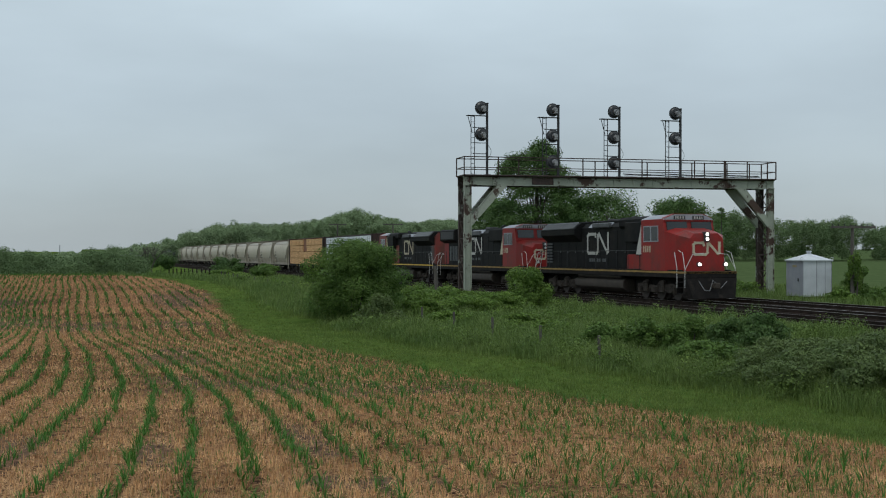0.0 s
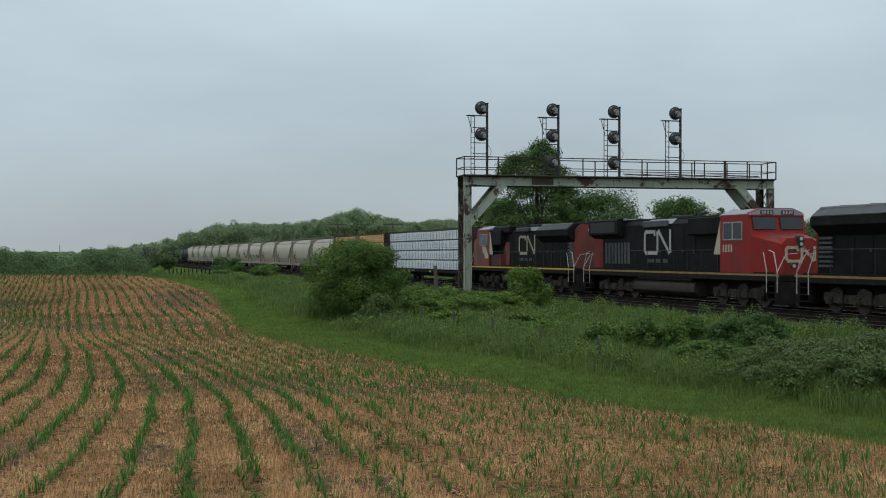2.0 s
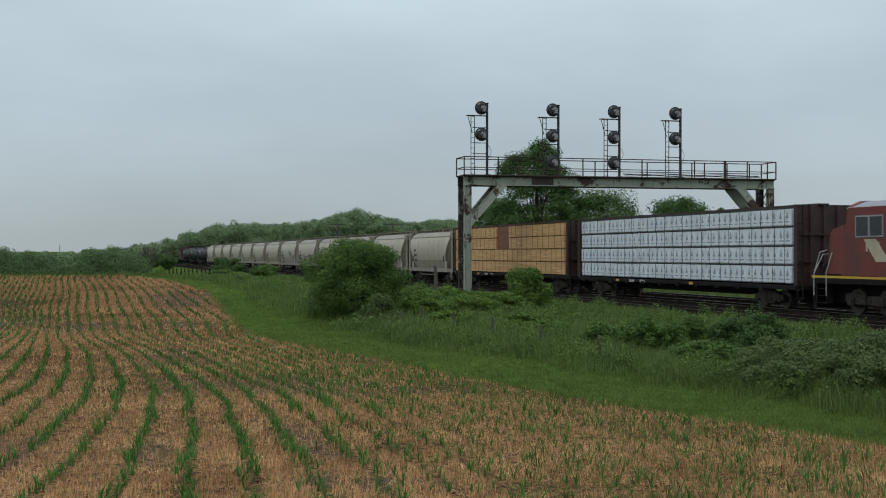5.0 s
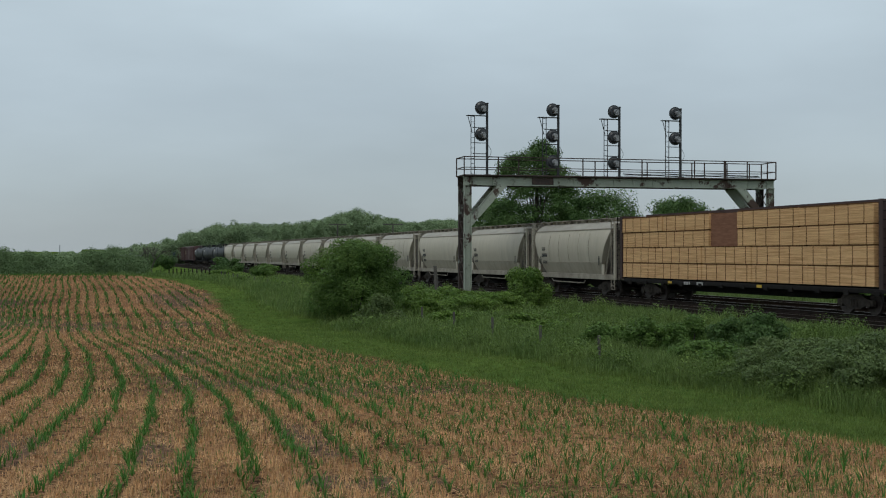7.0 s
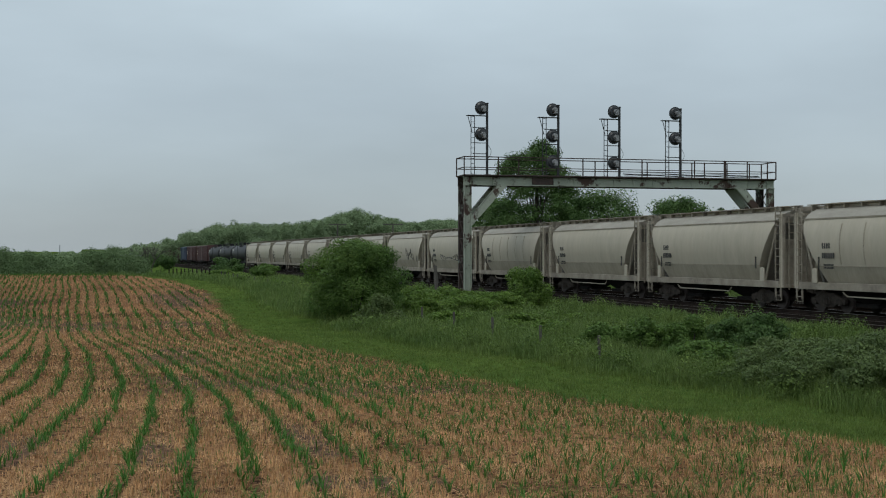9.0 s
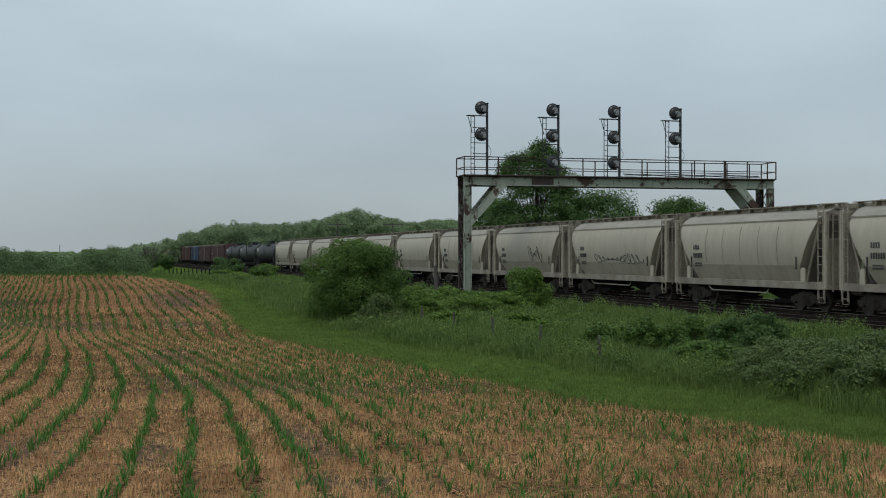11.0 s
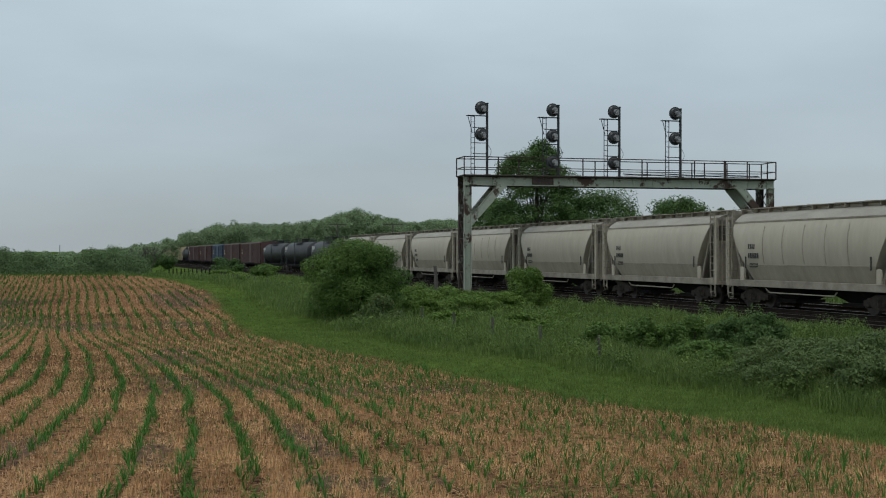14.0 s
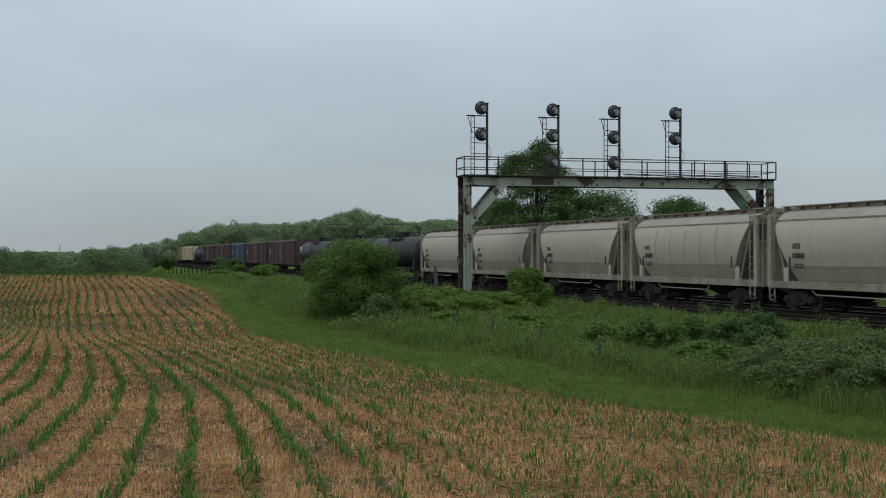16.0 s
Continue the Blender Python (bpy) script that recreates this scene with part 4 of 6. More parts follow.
def centre_beam(load):
    L, h = 24.45, 11.55
    lumber = load == "boards"
    car = thing("centerbeam_car", "brown centerbeam flat car stacked with %s" % ("strapped bare pine lumber" if lumber else "white plastic-wrapped lumber bundles"), "flat car")
    part("deck", Geo().box(-h, h, -1.45, 1.45, 0.92, 1.12, 0.02), M_UNDER, car)
    part("underframe", Geo().prism([(-7.5, 0.92), (-6.2, 0.55), (6.2, 0.55), (7.5, 0.92)], -0.5, 0.5, 1), M_UNDER, car)
    for e in (-1, 1):
        h = 11.92 if lumber and e < 0 else 11.0 if lumber else 11.55
        x0, x1 = sorted((e * (h - 0.12), e * h))
        b = part("bulkhead", Geo().box(x0, x1, -1.45, 1.45, 1.1, 4.72), M_BEAM, car)
        for y in (-1.4, -0.7, 0, 0.7, 1.4):
            xa, xb = sorted((e * h, e * (h + 0.14)))
            part("stiffener", Geo().box(xa, xb, y - 0.06, y + 0.06, 1.1, 4.7), M_BEAM, b)
        for z in (2.2, 3.4):
            xa, xb = sorted((e * h, e * (h + 0.1)))
            part("stiffener", Geo().box(xa, xb, -1.4, 1.4, z - 0.05, z + 0.05), M_BEAM, b)
        part("ladder", ladder(e * (h + 0.3), -1.42, 0.5, 4.7), M_UNDER, car)
    h = 11.0 if lumber else 11.55
    part("top_chord", Geo().box(-h, h, -0.3, 0.3, 4.62, 4.78), M_BEAM, car)
    part("centre_web", Geo().box(-h, h, -0.05, 0.05, 1.1, 4.65), M_BEAM, car)
    n = 14
    for i in range(n + 1):
        x = -h + 0.3 + i * (2 * h - 0.6) / n
        part("post", Geo().box(x - 0.07, x + 0.07, -0.14, 0.14, 1.1, 4.65), M_BEAM, car)
    top = [-11.75, -7.0, -2.15, None, 0.45, 5.5, 10.55]
    low = [-11.75, -7.3, -2.9, 1.65, 6.1, 10.55]
    tiers = (1.16, 2.02, 2.88, 3.74, 4.58)
    rnd = random.Random(7 if lumber else 8)
    for sd in (-1, 1):
        for k in range(4):
            cuts = top if (lumber and k > 1) else low if lumber else [-11.2, -7.5, -3.75, 0, 3.8, 7.5, 11.2]
            for a, b in zip(cuts, cuts[1:]):
                if a is None or b is None:
                    continue
                dy, dz = rnd.uniform(-0.03, 0.03), rnd.uniform(-0.02, 0.0)
                y0, y1 = sorted((sd * 0.18, sd * (1.42 + dy)))
                bd = part("lumber_pack" if lumber else "wrapped_pack", Geo().box(a + 0.015, b - 0.015, y0, y1, tiers[k] + 0.03, tiers[k + 1] - 0.015 + dz, 0.012 if lumber else 0.05),
                          M_LUMBER if lumber else M_WRAP, car)
                m = 5 if lumber else 4
                for i in range(m):
                    x = a + (b - a) * (i + 0.5) / m + rnd.uniform(-0.1, 0.1)
                    part("strap", Geo().box(x - 0.016, x + 0.016, sd * (1.42 + dy), sd * (1.432 + dy), tiers[k] + 0.03, tiers[k + 1] - 0.02 + dz), M_STRAP if lumber else M_INK, bd)
                if lumber:
                    part("spacer", Geo().box(a + 0.1, b - 0.1, y0, y1 - 0.05 if sd > 0 else y1, tiers[k + 1] - 0.02 + dz, tiers[k + 1] + 0.03), M_STRAP, bd)
                else:
                    g = Geo()
                    z = tiers[k] + 0.26
                    for i in range(7):
                        x = a + 0.3 + i * (b - a - 0.6) / 6
                        g.prism([(x - 0.11, z + 0.12), (x + 0.11, z + 0.12), (x + 0.05, z + 0.28), (x, z + 0.46), (x - 0.05, z + 0.28)], sd * (1.42 + dy), sd * (1.428 + dy), 1)
                        g.box(x - 0.02, x + 0.02, sd * (1.42 + dy), sd * (1.428 + dy), z + 0.04, z + 0.12)
                        g.box(x - 0.16, x + 0.16, sd * (1.42 + dy), sd * (1.428 + dy), z - 0.06, z - 0.01)
                    part("print", g, M_WRAPINK, bd, "grey-blue printed mark")
                    part("gap_batten", Geo().box(a + 0.05, b - 0.05, y0, y1 - 0.03 if sd > 0 else y1, tiers[k + 1] - 0.025 + dz, tiers[k + 1] + 0.03), M_INK, bd)
    if lumber:
        part("brown_dunnage", Geo().box(-2.13, 0.3, -1.3, -0.16, 2.92, 4.54), surface("brown_weathered_board", (0.17, 0.07, 0.035), (0.25, 0.11, 0.06), 2, 0.8, 0, 0.2, stretch=(1, 1, 5)), car)
    part("deck_mark", Geo().box(-6.3, -5.9, -1.462, -1.45, 0.95, 1.08).box(2.2, 2.6, -1.462, -1.45, 0.95, 1.08), M_YELLOW, car, "small yellow reflector")
    part("deck_stencil", bars((4,), -4.6, 0.93, -1, -1.452, 0.15, 0.11, 0.06).box(-3.3, -2.7, -1.458, -1.452, 0.93, 1.08), M_WHITE, car, "white stencilled marks")
    for i in range(12):
        x = -10.8 + i * 21.6 / 11
        part("tie_down", Geo().box(x - 0.16, x + 0.16, -1.5, -1.42, 0.84, 1.02), M_UNDER, car)
    for x in (-8.9, 8.9):
        truck(car, x, (-0.89, 0.89), WHEEL_CAR, 0.457, SIDE_FRAME, 0)
    couplers(car, L / 2)
    return car, L


def side_shape(outline, sd, y, depth=0.012):
    return Geo().prism(outline, sd * y, sd * (y + depth), 1)


def stroke(points, w, sd, y, flip):
    """A thick painted line through points of a side, (x, z), mirrored where flip is -1."""
    g = Geo()
    pts = [Vector((p[0] * flip, p[1])) for p in points]
    for k, (p, q) in enumerate(zip(pts, pts[1:])):
        d = (q - p).normalized()
        o = Vector((-d.y, d.x)) * w / 2
        e = d * w / 2
        yy = y + 0.0012 * k
        g.prism([tuple(p - e + o), tuple(q + e + o), tuple(q + e - o), tuple(p - e - o)], sd * yy, sd * (yy + 0.01), 1)
    return g


def locomotive(style, L, label, red, stripe, lit=False):
    car = thing("locomotive", label, "locomotive", "diesel locomotives")
    f = L / 2
    emd = style == "E"
    side = -1
    part("frame", Geo().box(-f + 0.6, f - 0.6, -1.5, 1.5, 1.25, 1.62, 0.03), M_UNDER, car)
    for sd in (-1, 1):
        part("sill_stripe", Geo().box(-f + 0.6, f - 0.6, sd * 1.5, sd * 1.512, 1.5, 1.6), stripe, car)
        part("sill_edge", Geo().box(-f + 1.2, f - 1.2, sd * 1.36, sd * 1.5, 1.62, 1.68), M_BLACK, car)
    part("fuel_tank", Geo().prism([(sg * yy, zz) for sg, pts in ((1, [(0.9, 0.3), (1.2, 0.38), (1.38, 0.55), (1.42, 0.78), (1.36, 0.98), (1.15, 1.1)]), (-1, [(1.15, 1.1), (1.36, 0.98), (1.42, 0.78), (1.38, 0.55), (1.2, 0.38), (0.9, 0.3)])) for yy, zz in pts], -3.9, 2.9), M_FUEL, car, smooth=True)
    # added dark box stands in for motors and the shade between the trucks
    part("underframe", Geo().box(-f + 1.0, f - 1.0, -0.62, 0.62, 0.42, 1.26), M_UNDER, car)
    part("air_tank", Geo().cyl((-3.4, -1.28, 1.22), (2.6, -1.28, 1.22), 0.13, 14).cyl((-3.4, 1.28, 1.22), (2.6, 1.28, 1.22), 0.13, 14), M_FUEL, car, smooth=True)
    # long hood
    hw = 0.98 if emd else 1.05
    hood = Geo().prism([(-hw, 1.62), (hw, 1.62), (hw, 4.15), (hw - 0.3, 4.42), (-hw + 0.3, 4.42), (-hw, 4.15)], -f + 1.5, f - 5.6)
    part("hood", hood, M_BLACK, car)
    part("hood_end", Geo().prism([(-hw, 1.62), (hw, 1.62), (hw, 4.2), (hw - 0.3, 4.45), (-hw + 0.3, 4.45), (-hw, 4.2)], -f + 1.42, -f + 1.5).box(-f + 1.5, -f + (1.56 if lit else 2.6), -hw - 0.012, hw + 0.012, 1.7, 4.12), red, car, "red painted hood end")
    part("end_lamp", Geo().cyl((-f + 1.38, -0.12, 4.1), (-f + 1.42, -0.12, 4.1), 0.09, 10).cyl((-f + 1.38, 0.12, 4.1), (-f + 1.42, 0.12, 4.1), 0.09, 10), M_WHITE, car)
    if emd:
        part("radiator", Geo().prism([(-0.98, 3.3), (-1.48, 3.75), (-1.48, 4.1), (-1.0, 4.5), (1.0, 4.5), (1.48, 4.1), (1.48, 3.75), (0.98, 3.3)], -f + 1.7, -f + 7.2), M_BLACK, car)
        for sd in (-1, 1):
            part("radiator_screen", Geo().add([(-f + 1.9, sd * 1.49, 4.12), (-f + 7.0, sd * 1.49, 4.12), (-f + 7.0, sd * 1.04, 4.49), (-f + 1.9, sd * 1.04, 4.49),
                                               (-f + 1.9, sd * 1.50, 4.16), (-f + 7.0, sd * 1.50, 4.16), (-f + 7.0, sd * 1.05, 4.53), (-f + 1.9, sd * 1.05, 4.53)],
                                              [(0, 1, 2, 3), (4, 5, 6, 7), (0, 1, 5, 4), (2, 3, 7, 6), (1, 2, 6, 5), (0, 3, 7, 4)]), M_GREYTOP, car)
            for k in range(7):
                part("louver", Geo().box(-f + 1.75, -f + 2.65, sd * (hw + 0.01), sd * (hw + 0.10), 1.95 + k * 0.2, 2.05 + k * 0.2), M_GREYTOP, car)
            part("intake_grille", Geo().box(f - 7.9, f - 5.7, sd * 0.98, sd * 1.42, 3.2, 4.35, 0.04), M_BLACK, car)
            part("battery_box", Geo().box(f - 7.7, f - 5.7, sd * 0.9, sd * 1.36, 1.66, 2.5, 0.03), red if red is M_RED else M_REDOLD, car)
            part("dynamic_brake", Geo().box(-f + 9.2, -f + 11.6, sd * 0.98, sd * 1.2, 4.12, 4.42, 0.05), M_GREYTOP, car)
        part("hood_top", Geo().box(-f + 7.5, f - 5.6, -0.7, 0.7, 4.4, 4.58, 0.05), M_BLACK, car)
        part("brake_blister", Geo().box(f - 9.2, f - 5.65, -1.2, 1.2, 4.0, 4.66, 0.15), M_BLACK, car)
    else:
        part("radiator", Geo().prism([(-1.05, 3.45), (-1.5, 3.7), (-1.5, 4.5), (-1.35, 4.6), (1.35, 4.6), (1.5, 4.5), (1.5, 3.7), (1.05, 3.45)], -f + 1.5, -f + 5.4), M_BLACK, car)
        for sd in (-1, 1):
            for k in range(8):
                part("louver", Geo().box(-f + 3.0 + k * 0.42, -f + 3.25 + k * 0.42, sd * 1.05, sd * 1.09, 1.95, 3.2), M_GREYTOP, car)
            part("radiator_grille", Geo().box(-f + 1.8, -f + 5.1, sd * 1.5, sd * 1.52, 3.8, 4.42), M_IRON, car)
            part("battery_box", Geo().box(f - 9.2, f - 5.7, sd * 1.0, sd * 1.4, 1.66, 2.55, 0.03), M_BLACK, car)
            part("blower_box", Geo().box(f - 9.0, f - 5.65, sd * 1.0, sd * 1.4, 3.5, 4.4, 0.05), M_BLACK, car)
            part("vent", Geo().box(-f + 8.0, -f + 10.8, sd * 1.0, sd * 1.2, 4.0, 4.38, 0.05), M_GREYTOP, car)
        part("hood_top", Geo().box(-f + 5.4, f - 5.6, -0.75, 0.75, 4.4, 4.52, 0.04), M_BLACK, car)
    # doors along the hood
    for sd in (-1, 1):
        for k in range(9):
            x = -f + 3.0 + k * (1.18 if emd else 1.2)
            if emd or k > 3:
                d = part("hood_door", Geo().box(x + 0.05, x + 1.08, sd * hw, sd * (hw + 0.02), 1.75, 3.25 if (emd and k < 4) else 3.95, 0.006), M_BLACK, car)
                part("latch", Geo().box(x + 0.9, x + 0.98, sd * (hw + 0.02), sd * (hw + 0.04), 2.6, 2.75), M_GREYTOP, d)
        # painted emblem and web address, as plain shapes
        x0 = -f + 8.1 if emd else -f + 8.0
        fl = 1 if sd < 0 else -1
        cx = x0 + 1.7
        y = hw + 0.03
        bend = [(-0.45, 3.62), (-0.45, 3.76), (-1.45, 3.76), (-1.6, 3.62), (-1.6, 2.72), (-1.45, 2.58), (-0.25, 2.58), (-0.1, 2.72), (-0.1, 3.68), (0.06, 3.76), (1.2, 2.62), (1.34, 2.7), (1.34, 3.76)]
        part("emblem", stroke(bend, 0.19, sd, y, fl).moved(pose(cx, 0, 0)), M_WHITE if red is M_RED else M_CREAM, car, "pale painted emblem")
        part("lettering", bars((3, 0), cx - 1.35 * fl, 2.05, sd, sd * y, 0.2, 0.24, 0.05).add(bars((2,), cx - 0.3 * fl, 2.05, sd, sd * y, 0.2, 0.24, 0.05).v, [tuple(q) for q in bars((2,), 0, 0, sd, sd * y).f])
             .add(bars((2,), cx + 0.5 * fl, 2.05, sd, sd * y, 0.2, 0.24, 0.05).v, [tuple(q) for q in bars((2,), 0, 0, sd, sd * y).f]), M_GREYTOP, car)
    for sd in (-1, 1):
        part("roof_screen", Geo().prism([(sd * (hw - 0.02), 4.17), (sd * (hw + 0.03), 4.17), (sd * (hw - 0.27), 4.45), (sd * (hw - 0.32), 4.45)], x0 + 0.2, x0 + 3.2), M_ALU2, car, "weathered grey screen")
        part("radiator_edge", Geo().box(-f + 1.9, -f + 6.9, sd * 1.02, sd * 1.10, 4.5, 4.56), M_ALU2, car)
    part("exhaust_stack", Geo().box(-1.4, -0.2, -0.35, 0.35, 4.42, 4.66, 0.05), M_IRON, car)
    for x in (-f + 3.0, -f + 5.0):
        part("fan", Geo().cyl((x, 0, 4.45), (x, 0, 4.6), 0.75, 20), M_IRON, car)
    # wide cab and nose
    cw = 1.52
    c0, c1 = f - 5.6, f - 2.85
    part("cab", Geo().prism([(c0, 1.62), (c1, 1.62), (c1, 3.4), (c1 - 0.24, 4.42), (c0, 4.42)], -cw, cw, 1), red, car)
    part("cab_roof", Geo().prism([(-cw, 4.38), (cw, 4.38), (cw - 0.12, 4.48), (0.85, 4.68), (-0.85, 4.68), (-cw + 0.12, 4.48)], c0 - 0.1, c1 - 0.15), M_ALU2, car, "grey cab roof")
    part("roof_front", Geo().prism([(-cw, 4.3), (cw, 4.3), (cw - 0.1, 4.5), (0.88, 4.71), (-0.88, 4.71), (-cw + 0.1, 4.5)], c1 - 0.5, c1 - 0.16), red, car)
    zn = 3.56 if emd else 3.2
    part("nose", Geo().loft([[(c1, -cw, 1.62), (c1, cw, 1.62), (c1, cw, zn + 0.2), (c1, 0.9, zn + 0.36), (c1, -0.9, zn + 0.36), (c1, -cw, zn + 0.2)],
                             [(c1 + 1.0, -1.42, 1.62), (c1 + 1.0, 1.42, 1.62), (c1 + 1.0, 1.4, zn - 0.02), (c1 + 1.0, 0.8, zn + 0.2), (c1 + 1.0, -0.8, zn + 0.2), (c1 + 1.0, -1.4, zn - 0.02)],
                             [(c1 + 1.85, -1.0, 1.62), (c1 + 1.85, 1.0, 1.62), (c1 + 1.72, 0.98, zn - 0.22), (c1 + 1.66, 0.7, zn + 0.05), (c1 + 1.66, -0.7, zn + 0.05), (c1 + 1.72, -0.98, zn - 0.22)]]), red, car)
    for sd in (-1, 1):
        y0, y1 = sorted((sd * 0.14, sd * 1.36))
        # windscreens lean with the cab front
        w = Geo().add([(c1 + 0.0, y0, 3.7), (c1 + 0.0, y1, 3.7), (c1 - 0.13, y1, 4.27), (c1 - 0.13, y0, 4.27), (c1 - 0.1, y0, 3.7), (c1 - 0.1, y1, 3.7), (c1 - 0.25, y1, 4.27), (c1 - 0.25, y0, 4.27)],
                      [(0, 1, 2, 3), (4, 5, 6, 7), (0, 1, 5, 4), (2, 3, 7, 6), (1, 2, 6, 5), (0, 3, 7, 4)])
        part("windscreen", w, M_GLASS, car, "dark windscreen pane")
        for a, b in ((c0 + 0.35, c0 + 1.1), (c0 + 1.2, c0 + 1.95)):
            win = part("side_window", Geo().box(a, b, sd * cw, sd * (cw + 0.015), 3.25, 4.02), M_GLASS, car)
            part("window_frame", Geo().box(a - 0.05, b + 0.05, sd * cw, sd * (cw + 0.03), 3.19, 3.25).box(a - 0.05, b + 0.05, sd * cw, sd * (cw + 0.03), 4.02, 4.08)
                 .box(a - 0.05, a, sd * cw, sd * (cw + 0.03), 3.25, 4.02).box(b, b + 0.05, sd * cw, sd * (cw + 0.03), 3.25, 4.02), M_ALU2, win)
        part("cab_stripe", Geo().prism([(c0 - 0.75, 2.5), (c0 - 0.02, 2.5), (c0 - 0.02, 4.2), (c0 - 0.12, 4.2)], sd * (1.44 if emd else 1.42), sd * (1.46 if emd else 1.44), 1), M_WHITE if emd and red is M_RED else M_CREAM, car)
        part("stripe_panel", Geo().prism([(c0 - 0.8, 2.45), (c0, 2.45), (c0, 4.3), (c0 - 0.2, 4.3)], sd * 0.95, sd * (1.44 if emd else 1.42), 1), M_BLACK, car)
        if red is M_REDOLD:
            part("cream_band", Geo().prism([(c0 + 0.05, 2.35), (c0 + 0.75, 3.12), (c0 + 1.5, 3.12), (c0 + 0.75, 2.2), (c0 + 0.05, 2.2)], sd * cw, sd * (cw + 0.01), 1), M_CREAM, car, "dirty cream diagonal band")
            part("red_panel", Geo().box(f - 8.75, f - 7.75, sd * 0.98, sd * 1.04, 1.7, 3.4, 0.01), M_REDOLD, car)
            for k in range(8):
                part("louver", Geo().box(f - 7.3, f - 6.1, sd * 1.36, sd * 1.39, 1.8 + k * 0.085, 1.85 + k * 0.085), M_IRON, car)
        part("cab_number", bars((4,), c0 + 0.25 * 1 if sd < 0 else c0 + 1.25, 2.62, sd, sd * (cw + 0.002), 0.36, 0.12, 0.12), M_CREAM, car)
        part("number_board", Geo().box(c1 - 0.16, c1 - 0.13, sd * 0.22, sd * 0.92, 4.4, 4.6), M_IRON, car)
        part("number_bars", Geo().box(c1 - 0.13, c1 - 0.12, sd * 0.31000000000000005, sd * 0.39, 4.43, 4.57).box(c1 - 0.13, c1 - 0.12, sd * 0.47, sd * 0.5499999999999999, 4.43, 4.57).box(c1 - 0.13, c1 - 0.12, sd * 0.63, sd * 0.71, 4.43, 4.57).box(c1 - 0.13, c1 - 0.12, sd * 0.77, sd * 0.83, 4.43, 4.57), M_WHITE, car)
        # handrails along the walkway
        g = Geo()
        xs = np.linspace(-f + 1.6, f - 6.0, 11)
        g.tube([(-f + 1.6, sd * 1.42, 2.72), (f - 6.0, sd * 1.42, 2.72)], 0.018)
        for x in xs:
            g.cyl((x, sd * 1.42, 1.6), (x, sd * 1.42, 2.72), 0.018, 5)
        part("handrail", g, M_IRON, car)
        for e, s0 in ((1, f - 0.75), (-1, f - 0.75)):
            lead = e > 0
            top = 2.6
            g = Geo()
            a, b = e * s0, e * (s0 - 0.85)
            g.tube([(a, sd * 1.5, 0.75), (a, sd * 1.5, 1.7), (e * (s0 - 0.35), sd * 1.45, top), (e * (s0 - 0.8), sd * 1.42, top + 0.1)], 0.019)
            g.tube([(b, sd * 1.5, 0.75), (b, sd * 1.5, 1.75), (e * (s0 - 1.2), sd * 1.45, top)], 0.019)
            g.tube([(a, sd * 1.5, 1.7), (a, sd * 1.05, 2.5), (a, sd * 0.4, 2.56)], 0.018)
            part("end_handrail", g, M_STEELRAIL, car, "pale painted handrail")
            g = Geo()
            for k in range(4):
                x0, x1 = sorted((e * (s0 - 0.05), e * (s0 - 0.8)))
                g.box(x0, x1, sd * 1.16, sd * 1.5, 0.42 + k * 0.3, 0.46 + k * 0.3)
            for q in (s0, s0 - 0.85):
                xa, xb = sorted((e * q - 0.02, e * q + 0.02))
                g.box(xa, xb, sd * 1.14, sd * 1.5, 0.4, 1.6)
            part("steps", g, M_UNDER, car)
        lamp = part("ditch_light", Geo().cyl((f - 0.62, sd * 0.78, 1.98), (f - 0.5, sd * 0.78, 1.98), 0.13, 14), M_IRON, car)
        part("lens", Geo().cyl((f - 0.5, sd * 0.78, 1.98), (f - 0.48, sd * 0.78, 1.98), 0.085, 14), M_LAMP if lit else M_ALU, lamp)
    hx, hz = (c1 + 1.74, zn - 0.12) if emd else (c1 + 1.72, zn - 0.1)
    lamp = part("headlight", Geo().box(hx - 0.25, hx + 0.06, -0.17, 0.17, hz - 0.26, hz + 0.26, 0.04), M_IRON, car)
    for dz in (-0.125, 0.125):
        part("lens", Geo().cyl((hx + 0.06, 0, hz + dz), (hx + 0.085, 0, hz + dz), 0.08, 14), M_LAMP if lit else M_ALU, lamp)
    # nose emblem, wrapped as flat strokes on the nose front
    yz = Geo()
    bend = ((-0.22, 2.82), (-0.28, 2.93), (-0.84, 2.93), (-0.95, 2.82), (-0.95, 2.42), (-0.84, 2.31), (-0.12, 2.31), (0.02, 2.42), (0.06, 2.86), (0.16, 2.9), (0.76, 2.36), (0.88, 2.4), (0.9, 2.93))
    for (ya, za), (yb, zb) in zip(bend, bend[1:]):
        d = Vector((yb - ya, zb - za)).normalized()
        o, e = Vector((-d.y, d.x)) * 0.065, d * 0.065
        up = 0.18 if emd else -0.12
        p, q = Vector((ya * 0.84, za + up)), Vector((yb * 0.84, zb + up))
        yz.prism([tuple(p - e + o), tuple(q + e + o), tuple(q + e - o), tuple(p - e - o)], c1 + 1.6, c1 + 1.842 - 0.068 * (max(za, zb) + up - 2.0))
    part("nose_emblem", yz, M_CREAM, car, "cream painted emblem")
    part("front_stripe", Geo().box(f - 0.62, f - 0.6, -1.45, 1.45, 1.48, 1.6), stripe, car)
